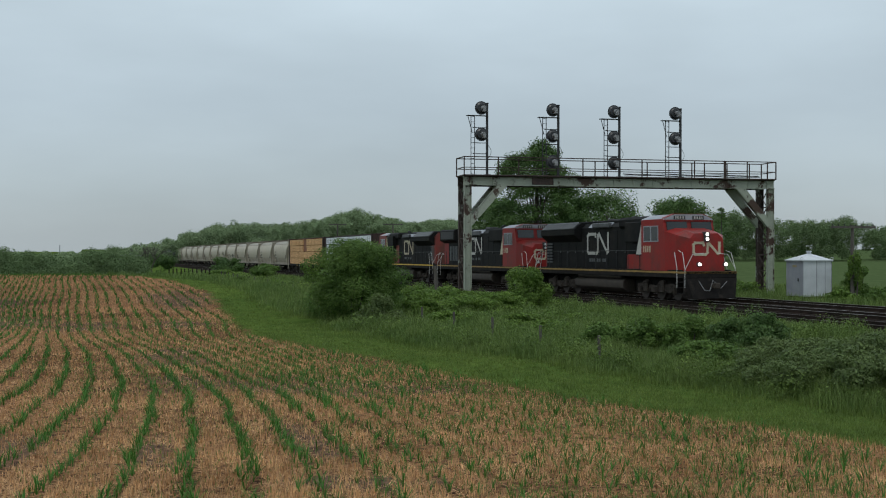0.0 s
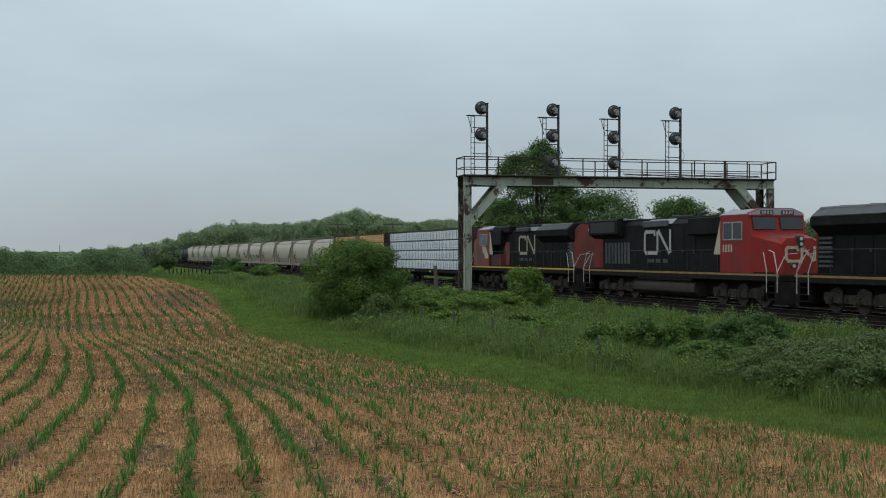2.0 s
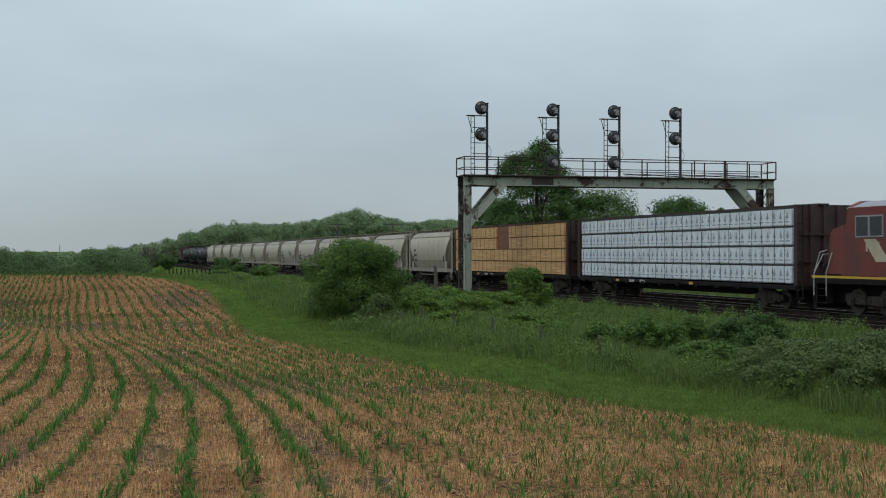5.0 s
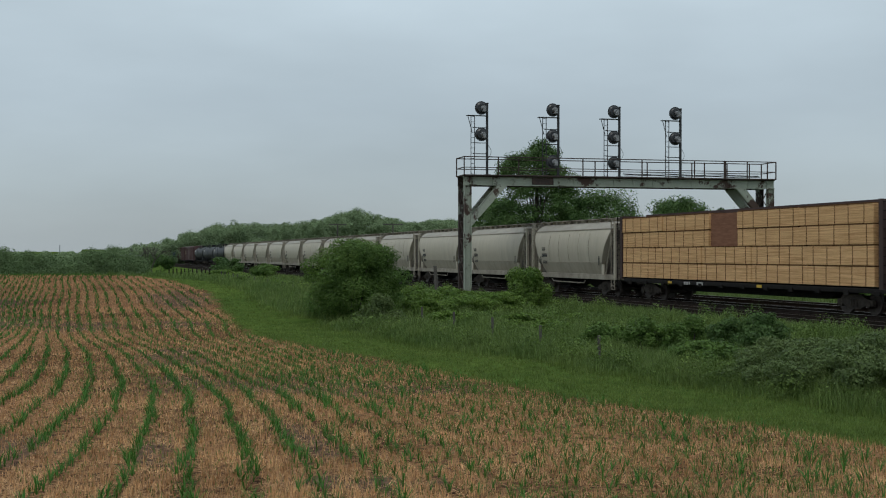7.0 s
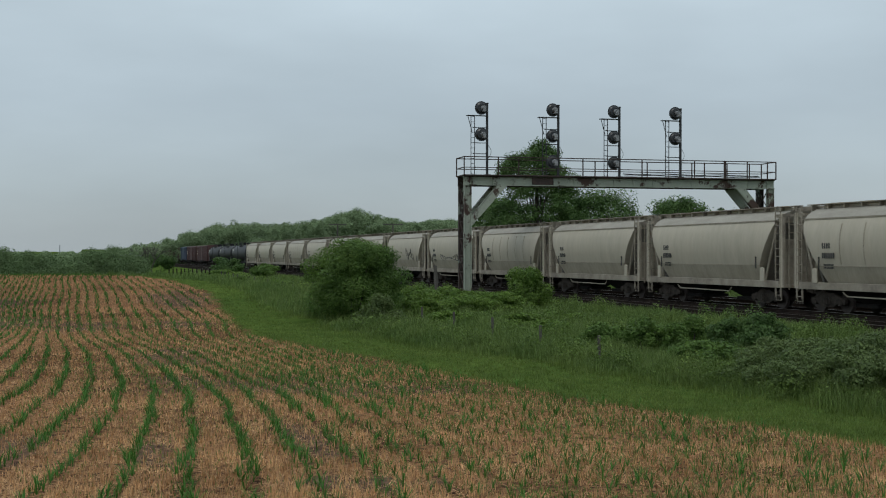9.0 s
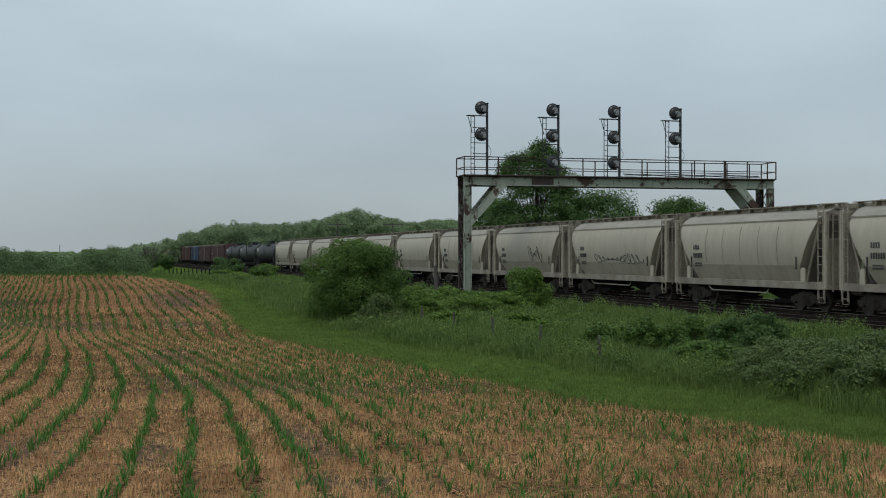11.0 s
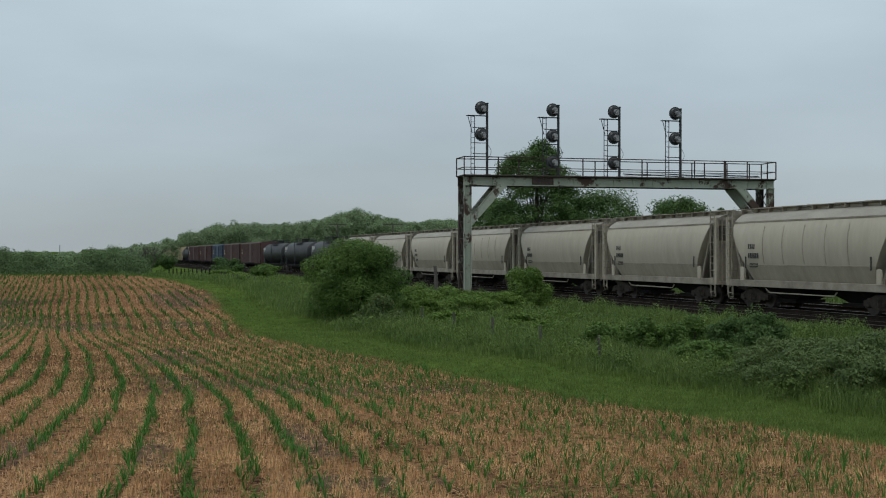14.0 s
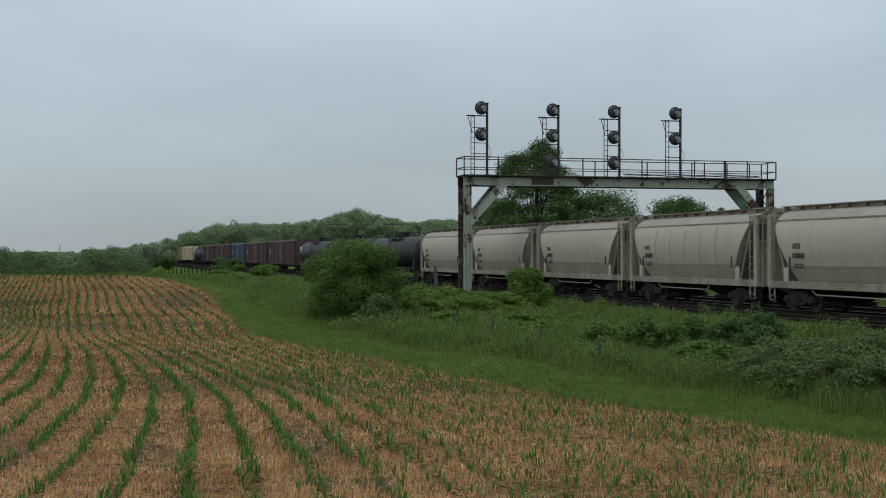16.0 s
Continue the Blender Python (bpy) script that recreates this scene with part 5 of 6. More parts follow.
    for e in (-1, 1):
        part("pilot", Geo().loft([[(e * (f - 0.95), -1.5, 1.25), (e * (f - 0.95), 1.5, 1.25), (e * (f - 0.6), 1.5, 1.25), (e * (f - 0.6), -1.5, 1.25)],
                                  [(e * (f - 0.95), -1.5, 0.22), (e * (f - 0.95), 1.5, 0.22), (e * (f - 0.35), 1.25, 0.2), (e * (f - 0.35), -1.25, 0.2)]]), M_UNDER, car)
        part("hose", Geo().tube([(e * (f - 0.55), -0.8, 1.1), (e * (f - 0.3), -0.6, 0.62), (e * (f - 0.3), -0.3, 0.6), (e * (f - 0.5), 0.0, 1.15), (e * (f - 0.3), 0.35, 0.72), (e * (f - 0.5), 0.85, 1.1)], 0.018), M_HOUSING if lit else M_UNDER, car)
    part("horn", Geo().cyl((0.5, 0.4, 4.72), (1.0, 0.4, 4.72), 0.05, 8, 0.1).box(0.4, 0.6, 0.3, 0.5, 4.4, 4.7), M_IRON, car)
    for x in (-6.6, 6.4):
        truck(car, x * (L / 22.0), (-1.85, 0.0, 1.85), WHEEL_LOCO, 0.533, LOCO_SIDE, 0)
    couplers(car, f)
    return car, L


def graffiti(car, kind):
    """Looping sprayed line on the camera's side of a hopper."""
    g = Geo()
    pts = []
    x0, z0, n, wide, tall, loops = (1.0, 2.55, 90, 2.0, 0.55, 5) if kind == 1 else (-2.2, 2.25, 130, 6.0, 0.3, 11)
    for i in range(n):
        t = i / (n - 1)
        a = t * loops * 6.283
        k = tall * (0.55 + 0.45 * math.sin(7.3 * t + kind))
        pts.append((x0 + wide * t + 0.28 * math.cos(a + math.sin(9 * t)), z0 + k * math.sin(a)))
    g.tube([(p[0], -float(np.interp(p[1], [2.0, 2.5, 3.0, 3.45], [1.497, 1.59, 1.615, 1.565])), p[1]) for p in pts], 0.022, 4)
    part("graffiti", g, M_INK, car, "black spray-painted scrawl")


def assemble():
    pos = 0.0

    def couple(made, turned=False):
        nonlocal pos
        car, L = made
        TRAIN.append((car, pos + L / 2, turned))
        pos += L
    couple(locomotive("E", 22.0, "red and black lead diesel locomotive with lit headlamps", M_RED, M_YELLOWOLD, True))
    couple(locomotive("G", 22.45, "red-nosed black diesel locomotive with cream stripe", M_RED, M_YELLOWOLD))
    couple(locomotive("E", 22.1, "sooty black diesel locomotive with faded red cab", M_REDOLD, M_YELLOW), True)
    couple(centre_beam("wrap"))
    couple(centre_beam("boards"))
    first, L = covered_hopper()
    hoppers = [first] + [copy_thing(first, Matrix()) for _ in range(18)]
    for k in range(13):
        couple((hoppers[k], L))
        for o in hoppers[k].children:
            for w in o.children:
                if w.name.startswith("wheelset"):
                    if k:
                        WHEELS.append((w, w.location.x, 0.457))
    for k in (0, 3, 6, 9):
        for x in (-3.1, -1.55, 0.0, 1.55, 3.1):
            part("weld", Geo().tube([(x, -1.515, 2.08), (x, -1.59, 2.5), (x, -1.615, 3.0), (x, -1.57, 3.42), (x, -1.47, 3.8)], 0.014, 4), M_HOPPER2, hoppers[k])
        hoppers[k]["label"] = "pale grey covered hopper car with welded side sheets"
    graffiti(hoppers[5], 1)
    graffiti(hoppers[4], 2)
    hoppers[5]["label"] = "pale grey covered hopper car with round black graffiti"
    hoppers[4]["label"] = "pale grey covered hopper car with scrawled black graffiti"
    tank, TL = tank_car()
    couple((tank, TL))
    couple((copy_thing(tank, Matrix()), TL))
    couple((copy_thing(tank, Matrix()), TL))
    couple(boxcar(25.0, M_BOXBROWN, "oxide-brown ribbed boxcar with sliding door"))
    couple(boxcar(25.0, M_BOXBROWN, "weathered brown boxcar with pale stencils"))
    couple(boxcar(19.5, M_BOXBLUE, "faded blue ribbed boxcar with door"))
    couple(boxcar(26.5, M_BOXBROWN, "dark oxide-brown ribbed boxcar with door"))
    couple(boxcar(26.5, M_BOXBROWN, "dark oxide-brown ribbed boxcar with door"))
    tank.name = "tank_car"
    couple((copy_thing(tank, Matrix()), TL))
    couple(boxcar(31.0, M_BOXTAN, "tan ribbed boxcar with sliding door"))
    couple(boxcar(31.0, M_BOXTAN, "tan ribbed boxcar with sliding door"))
    for k in range(13, 19):
        couple((hoppers[k], L))


assemble()


# ---- plants ----
def leaf_paint(name, c1, c2, spread=0.3, rough=0.55):
    return surface(name, c1, c2, 0.6, rough, 0, 0, spread=spread, translucent=0.28)


M_LEAF = leaf_paint("bush_leaf", (0.058, 0.115, 0.023), (0.140, 0.228, 0.047))
M_LEAF_LIGHT = leaf_paint("young_weed_leaf", (0.088, 0.162, 0.027), (0.155, 0.236, 0.043))
M_LEAF_GREY = leaf_paint("grey_green_shrub_leaf", (0.080, 0.125, 0.040), (0.150, 0.200, 0.064))
M_LEAF_TREE = leaf_paint("tree_leaf", (0.050, 0.100, 0.028), (0.102, 0.175, 0.046))
# distance haze is mixed into this leaf colour, so it is paler than foliage
M_LEAF_HAZE = leaf_paint("haze_pale_tree_leaf", (0.175, 0.245, 0.125), (0.225, 0.298, 0.155), 0.1, 0.8)
M_WEED = leaf_paint("mixed_weed_leaf", (0.062, 0.115, 0.024), (0.150, 0.215, 0.048), 0.4)
# a weaker haze, again put into the leaf colour
M_LEAF_HAZE2 = leaf_paint("light_haze_tree_leaf", (0.095, 0.150, 0.062), (0.145, 0.205, 0.088), 0.12, 0.8)
M_GRASS = leaf_paint("tall_grass_blade", (0.088, 0.148, 0.034), (0.178, 0.245, 0.066), 0.3)
M_VERGE = leaf_paint("short_verge_grass", (0.100, 0.150, 0.030), (0.160, 0.218, 0.048), 0.25)
M_CORN = leaf_paint("young_corn_leaf", (0.046, 0.144, 0.021), (0.081, 0.213, 0.034), 0.25)
M_STRAW = surface("dry_straw", (0.345, 0.178, 0.074), (0.64, 0.376, 0.176), 0.5, 0.8, 0, 0, spread=0.35)
M_BARK = surface("grey_brown_bark", (0.05, 0.042, 0.034), (0.11, 0.095, 0.08), 4, 0.9, 0, 0.6, stretch=(1, 1, 0.25))
RNG = np.random.RandomState(12)


def leaf_quads(p, n, size, aspect=0.55):
    """Pointed leaves at p, facing about n."""
    k = len(p)
    a = np.cross(n, RNG.normal(size=(k, 3)))
    a /= np.linalg.norm(a, axis=1)[:, None] + 1e-9
    b = np.cross(n, a)
    b /= np.linalg.norm(b, axis=1)[:, None] + 1e-9
    s = (size * RNG.uniform(0.6, 1.35, k))[:, None]
    v = np.stack([p - a * s, p + b * s * aspect - a * s * 0.1 + n * s * 0.12, p + a * s, p - b * s * aspect - a * s * 0.1 + n * s * 0.12], 1).reshape(-1, 3)
    return v, np.arange(4 * k).reshape(-1, 4)


def crown_points(lobes, n, deep=0.35, up=0.55):
    """Points in the outer shell of many lobes (x, y, z, rx, ry, rz), thinned so that the outline is uneven."""
    lobes = np.array(lobes, float)
    vol = (lobes[:, 3] * lobes[:, 4] + lobes[:, 3] * lobes[:, 5] + lobes[:, 4] * lobes[:, 5])
    pick = RNG.choice(len(lobes), n, p=vol / vol.sum())
    d = RNG.normal(size=(n, 3))
    d /= np.linalg.norm(d, axis=1)[:, None]
    r = 1 - deep * RNG.uniform(0, 1, n) ** 1.5 + 0.10 * RNG.normal(size=n)
    p = lobes[pick, :3] + d * lobes[pick, 3:] * r[:, None]
    nn = d + RNG.normal(size=(n, 3)) * 0.55 + np.array([0, -0.1, up])
    nn /= np.linalg.norm(nn, axis=1)[:, None]
    return p, nn


def crown_lobes(rx, ry, rz, zc, n, seed, small=0.38):
    """A crown broken up into clumps on and inside an ellipsoid."""
    g = np.random.RandomState(seed)
    out = []
    for k in range(n):
        d = g.normal(size=3)
        d /= np.linalg.norm(d)
        if d[2] < -0.55:
            d[2] *= -1
        q = g.uniform(0.45, 0.88)
        s = small * g.uniform(0.6, 1.25)
        out.append((d[0] * rx * q, d[1] * ry * q, zc + d[2] * rz * q, rx * s, ry * s, rz * s * 0.85))
    return out


def plant(name, label, category, at, lobes, leaves, size, material, group="", trunk=0.0, seed=1, deep=0.4, stems=5):
    t = thing(name, label, category, group, at)
    p, nn = crown_points(lobes, leaves, deep)
    v, f = leaf_quads(p, nn, size)
    v[:, 2] = np.maximum(v[:, 2], 0.0)
    part("crown", raw_mesh("crown", v, f, material), None, t)
    g = Geo()
    top = max(q[2] for q in lobes)
    rnd = random.Random(seed)
    if trunk:
        h = top * 0.55
        pts = [(0, 0, -0.3), (0.05, 0.0, h * 0.4), (-0.06, 0.04, h), (0.0, 0.0, top * 0.9)]
        rr = [trunk, trunk * 0.8, trunk * 0.6, trunk * 0.15]
        for a, b, r0, r1 in zip(pts, pts[1:], rr, rr[1:]):
            g.cyl(a, b, r0, 9, r1)
        for k in range(min(14, len(lobes))):
            q = lobes[k]
            z0 = rnd.uniform(0.35, 0.85) * h
            g.cyl((0, 0, z0), (q[0] * 0.85, q[1] * 0.85, q[2]), trunk * 0.35, 6, trunk * 0.07)
        part("trunk", g, M_BARK, t)
    else:
        for k in range(stems):
            q = lobes[k % len(lobes)]
            g.cyl((q[0] * 0.25, q[1] * 0.25, -0.2), (q[0] * 0.9, q[1] * 0.9, max(0.3, q[2])), 0.035, 6, 0.012)
        part("stem", g, M_BARK, t)
    return t


def ground_at(x, y, dz=0.0):
    return pose(x, y, float(land(x, y)) + dz)


def bushes():
    # the big round bush in front of the train
    plant("bush", "large round dense green bush beside the fence", "bush", ground_at(-3.95, 51.0, -0.1),
          crown_lobes(2.35, 2.0, 1.9, 1.8, 70, 3, 0.26) + [(0, 0, 1.4, 1.7, 1.6, 1.5), (-1.2, 0, 0.8, 0.9, 0.9, 0.8), (1.2, 0, 0.9, 0.9, 0.9, 0.8)], 62000, 0.048, M_LEAF, "trackside bushes", seed=2, deep=0.3)
    plant("bush", "small pale green bush at the foot of the large one", "bush", ground_at(-2.6, 48.2, -0.05), crown_lobes(0.95, 0.8, 0.72, 0.62, 16, 5, 0.42), 5200, 0.055, M_LEAF_GREY, "trackside bushes", seed=3)
    plant("bush", "small rounded green bush in front of the tracks", "bush", ground_at(4.55, 61.5, -0.05), crown_lobes(1.2, 1.1, 1.3, 1.35, 26, 8, 0.36) + [(0, 0, 1.0, 0.9, 0.9, 0.9), (-0.7, 0, .5, .7, .7, .6), (.8, 0, .5, .7, .7, .6)], 9500, 0.065, M_LEAF_LIGHT, "trackside bushes", seed=4)
    plant("bush", "dark green bush beside the line", "bush", ground_at(-29.6, 160.0), crown_lobes(2.3, 1.8, 1.25, 1.2, 18, 9, 0.42), 3800, 0.16, M_LEAF_TREE, "trackside bushes", seed=5)
    plant("bush", "light green bush beside the line", "bush", ground_at(-21.3, 140.0), crown_lobes(1.8, 1.4, 1.0, 1.0, 14, 10, 0.42), 2600, 0.14, M_LEAF, "trackside bushes", seed=6)
    plant("bush", "yellow-green bush in the grass", "bush", ground_at(-12.0, 86.0), crown_lobes(0.85, 0.8, 0.55, 0.5, 10, 11, 0.45), 1600, 0.08, M_LEAF_LIGHT, "trackside bushes", seed=7)
    plant("bush", "dark bush hiding the end of the train", "bush", ground_at(-66.0, 273.0), crown_lobes(3.2, 2.5, 2.3, 2.2, 22, 12, 0.4), 4200, 0.22, M_LEAF_TREE, "trackside bushes", seed=8)
    plant("bush", "pale yellow-green bush beside the line", "bush", ground_at(-24.5, 132.0), crown_lobes(2.6, 1.4, 0.5, 0.45, 14, 13, 0.4), 2400, 0.12, M_LEAF_LIGHT, "trackside bushes", seed=9)
    # leafy shrubs on the bank
    spots = [(4.9, 35.4, 0.9, 0.95, 0), (6.0, 34.8, 0.9, 1.2, 0), (7.1, 34.2, 0.9, 1.25, 0), (8.1, 33.4, 0.7, 1.2, 3), (8.9, 33.0, 0.8, 1.45, 3), (8.6, 32.0, 0.7, 1.1, 3), (5.9, 36.4, 1.0, 0.7, 0), (9.2, 33.6, 0.6, 0.9, 0),
             (7.4, 27.4, 0.9, 0.8, 2), (8.0, 25.6, 1.1, 0.95, 2), (9.1, 24.5, 1.3, 1.1, 2), (10.3, 25.4, 1.3, 1.25, 2), (8.8, 26.6, 1.3, 1.2, 2), (9.7, 23.4, 1.1, 1.1, 2), (7.2, 26.4, 0.6, 0.6, 2), (8.2, 28.0, 1.2, 1.0, 2), (8.6, 28.8, 1.2, 1.1, 2), (10.2, 27.6, 1.4, 1.3, 2),
             (11.2, 28.4, 1.3, 1.2, 2), (6.6, 30.6, 0.8, 0.9, 0), (7.2, 29.8, 0.7, 0.8, 0),
             (-0.8, 52.0, 1.5, 1.1, 1), (1.2, 54.0, 1.5, 1.2, 1), (0.8, 58.5, 1.5, 1.3, 1), (3.4, 60.3, 1.3, 1.15, 1), (0.2, 47.2, 1.2, 0.75, 1), (2.6, 57.5, 1.6, 1.2, 1), (-1.2, 57.0, 1.4, 1.3, 1), (3.0, 46.5, 1.1, 0.75, 1), (4.0, 43.0, 0.9, 0.7, 1), (5.2, 52.0, 1.3, 0.6, 1)]
    mats = (M_LEAF, M_LEAF_LIGHT, M_LEAF_GREY, M_LEAF_TREE)
    words = ("dark leafy shrub on the grassy bank", "bright leafy weeds clumped on the bank", "grey-green spreading shrub on the bank", "dark leafy shrub on the grassy bank")
    for k, (x, y, r, h, m) in enumerate(spots):
        plant("shrub", words[m], "shrub", ground_at(x, y, -0.05), crown_lobes(r, r * 0.8, h * 0.6, h * 0.5, 30, 40 + k, 0.27), int((6800 if m == 2 else 5600) * r * h / (1.0 if m != 1 else 1.4)), 0.036 if m == 2 else 0.046 if y < 40 else 0.06, mats[m], "bank shrubs", seed=60 + k)
    # weeds by the hut and under the far side of the gantry
    for k, (x, y, r, h) in enumerate([(20.6, 83.5, 1.5, 1.2), (24.0, 70.3, 1.3, 1.0), (25.2, 72.9, 0.9, 1.9), (25.4, 72.4, 0.55, 3.3), (27.0, 72.5, 1.2, 1.0), (22.2, 85.5, 1.2, 1.1), (26.2, 74.5, 1.0, 2.4), (19.2, 82.5, 1.3, 0.9), (28.5, 75.0, 1.4, 1.0)]):
        plant("shrub", "green weeds and vines beside the tracks", "shrub", ground_at(x, y), crown_lobes(r, r, h * 0.6, h * 0.52, 22, 80 + k, 0.26), int(1500 * r * max(1, h * 0.6)), 0.075, M_LEAF_LIGHT if k % 2 else M_LEAF, "trackside weeds", seed=90 + k)


def envelope_lobes(outline, depth, n, seed, small):
    """Clumps filling an outline given by height: (z, left, right)."""
    g = np.random.RandomState(seed)
    zs, le, ri = (np.array(q, float) for q in zip(*outline))
    wide = np.maximum(0.2, ri - le)
    out = []
    while len(out) < n:
        z = g.uniform(zs[0], zs[-1])
        w = np.interp(z, zs, wide)
        if g.uniform() > w / wide.max() + 0.3:
            continue
        c, r = (np.interp(z, zs, le) + np.interp(z, zs, ri)) / 2, w / 2
        a, q = g.uniform(0, 6.283), math.sqrt(g.uniform(0.15, 1.0))
        k = small * g.uniform(0.55, 1.35)
        out.append((c + r * q * math.cos(a), depth * r / wide.max() * 2 * q * math.sin(a), z, k * 1.25, k * 1.2, k * 0.8))
    return out


def trees():
    plant("tree", "tall open broadleaf tree behind the gantry", "tree", ground_at(9.0, 112.0),
          envelope_lobes([(1.2, -4.6, 4.6), (4.0, -5.0, 5.0), (6.5, -4.6, 5.0), (8.4, -3.8, 4.2), (9.2, -3.3, 3.6), (10.2, -4.1, 3.9), (11.2, -4.0, 2.9), (12.0, -3.4, 2.0), (12.6, -1.5, 1.7), (13.1, -0.5, 1.3), (13.7, 0.2, 0.7)], 4.2, 420, 21, 0.68),
          80000, 0.095, M_LEAF_TREE, "broadleaf trees", 0.34, 21, 0.7)
    plant("tree", "broad dark green tree behind the tracks", "tree", ground_at(16.0, 114.0),
          envelope_lobes([(0.8, -4.6, 3.8), (3.5, -5.6, 4.2), (6.0, -5.6, 4.0), (7.4, -4.8, 3.4), (8.3, -3.6, 2.4), (9.0, -2.0, 0.8)], 4.0, 130, 23, 1.2),
          46000, 0.11, M_LEAF_TREE, "broadleaf trees", 0.34, 23, 0.6)
    plant("tree", "round dense green tree behind the tracks", "tree", ground_at(34.0, 170.0),
          envelope_lobes([(1.0, -3.6, 3.6), (5.0, -4.4, 4.2), (8.0, -4.0, 3.8), (9.6, -2.8, 2.6), (10.5, -1.2, 1.2)], 4.0, 150, 24, 1.3),
          34000, 0.16, M_LEAF_TREE, "broadleaf trees", 0.36, 24, 0.5)
    plant("tree", "broad dark green tree behind the tracks", "tree", ground_at(4.9, 122.0),
          envelope_lobes([(0.8, -2.6, 3.0), (3.5, -3.0, 3.4), (6.5, -2.4, 3.0), (8.3, -1.0, 1.6)], 3.0, 70, 25, 1.0),
          22000, 0.12, M_LEAF_TREE, "broadleaf trees", 0.3, 25, 0.6)
    # spiky lone conifer
    t = thing("conifer", "small ragged dark conifer on the skyline", "conifer", at=ground_at(57.0, 240.0))
    g = Geo().cyl((0, 0, -0.3), (0, 0, 12.2), 0.25, 7, 0.03)
    part("trunk", g, M_BARK, t)
    rnd = random.Random(5)
    pts, ns = [], []
    for k in range(80):
        z = rnd.uniform(5.5, 12.0)
        a, l = rnd.uniform(0, 6.28), rnd.uniform(0.5, 1.0) * (12.8 - z) * 0.75
        for q in range(26):
            f = rnd.uniform(0.15, 1)
            pts.append((math.cos(a) * l * f + rnd.gauss(0, 0.08), math.sin(a) * l * f + rnd.gauss(0, 0.08), z + 0.25 * f + rnd.gauss(0, 0.06)))
            ns.append((rnd.gauss(0, 1), rnd.gauss(0, 1), 1))
    ns = np.array(ns)
    ns /= np.linalg.norm(ns, axis=1)[:, None]
    v, f = leaf_quads(np.array(pts), ns, 0.16)
    part("crown", raw_mesh("crown", v, f, M_LEAF_TREE), None, t)
    # bare tree
    t = thing("bare_tree", "bare dead tree beside the line", "tree", at=ground_at(-66.5, 262.0))
    g = Geo()
    rnd = random.Random(9)

    def limb(p, d, l, r, n):
        q = p + d * l
        g.cyl(p, q, r, 5, r * 0.6)
        if n:
            for _ in range(3):
                e = (d + Vector((rnd.gauss(0, 0.5), rnd.gauss(0, 0.3), rnd.gauss(0.1, 0.3)))).normalized()
                limb(q, e, l * rnd.uniform(0.6, 0.8), r * 0.6, n - 1)
    for k in range(3):
        limb(Vector((k * 1.6 - 1.6, 0, -0.3)), Vector((rnd.gauss(0, 0.1), 0, 1)), 3.0, 0.16, 4)
    part("trunk", g, M_BARK, t)


def wood(name, label, az, rng, tops, count, seed, material, size, per=330, width=4.5, low=0.0):
    """A far belt of trees: crowns of leaf clumps, too many to count, along a stretch of bearings."""
    g = np.random.RandomState(seed)
    lobes = []
    for k in range(count):
        a = g.uniform(az[0], az[-1])
        d = g.uniform(*rng)
        x, y = d * math.tan(math.radians(a)), d
        z0 = float(land(x, y)) + low
        top = EYE_Z + np.interp(a, az, tops) * d / 2076 + g.uniform(-1.7, 0.3)
        h = max(3.0, top - z0)
        w = width * g.uniform(0.6, 1.2)
        for _ in range(13):
            q = g.normal(size=3)
            q /= np.linalg.norm(q)
            zc = z0 + h * 0.55
            lobes.append((x + q[0] * w * 0.6, y + q[1] * w * 0.6, zc + q[2] * h * 0.33 if q[2] > 0 else zc + q[2] * h * 0.45, w * 0.30, w * 0.30, h * 0.12))
    p, nn = crown_points(lobes, count * per, 0.5, 1.0)
    v, f = leaf_quads(p, nn, size, 0.7)
    tagged(new(name, raw_mesh(name, v, f, material)), label, "trees", kind="stuff")


def woods():
    # the far belts get their haze from the paled leaf colours
    wood("woodland", "hazy green woodland on the rise behind the railway", [-13.2, -12.5, -11.8, -10.1, -9, -7.6, -5.6, -4.6, -4.0, -3.2, -1.7, -0.6, 0.5], (330, 400), [22, 32, 44, 56, 50, 48, 58, 72, 74, 64, 49, 54, 60], 170, 31, M_LEAF_HAZE, 0.24, 1500, 5.5)
    wood("woodland", "pale far trees on the skyline", [-3, -1, 1, 4, 8], (520, 600), [44, 50, 54, 50, 48], 70, 32, M_LEAF_HAZE, 0.55, 500, 8)
    wood("woodland", "line of tall green trees beyond the far field", [9.5, 12, 14, 15.5, 17, 18.2, 19, 20.2, 21.5, 24], (330, 380), [46, 66, 74, 62, 55, 62, 64, 50, 44, 40], 120, 33, M_LEAF_HAZE2, 0.22, 1600, 6.0)
    wood("woodland", "dark hedge trees behind the train", [2, 5, 8, 10.5, 13], (190, 220), [20, 38, 42, 44, 50], 46, 36, M_LEAF_TREE, 0.22, 700, 4.5)
    wood("hedgerow", "low dark green trees beyond the corn field", [-22.5, -20.7, -19.6, -19.3, -17.6, -17.0, -15.7, -15.3, -14.4], (150, 180), [6, 6, 6, -6, -12, 8, 8, 0, -7], 90, 34, M_LEAF_HAZE2, 0.13, 1300, 3.0)
    wood("woodland", "pale distant trees on the horizon", [-26, -20, -17, -15.5, -14.6, -13.6, -12.8], (380, 520), [0, -2, -1, 2, 12, 14, 26], 150, 35, M_LEAF_HAZE, 0.42, 500, 6)


# ---- corn rows ----
# plan of the drilled rows: middle row, spacing and fanning out, by distance
ROW_Y = [13, 16, 19, 22, 25, 28, 31, 35, 41, 48, 56, 66, 76]
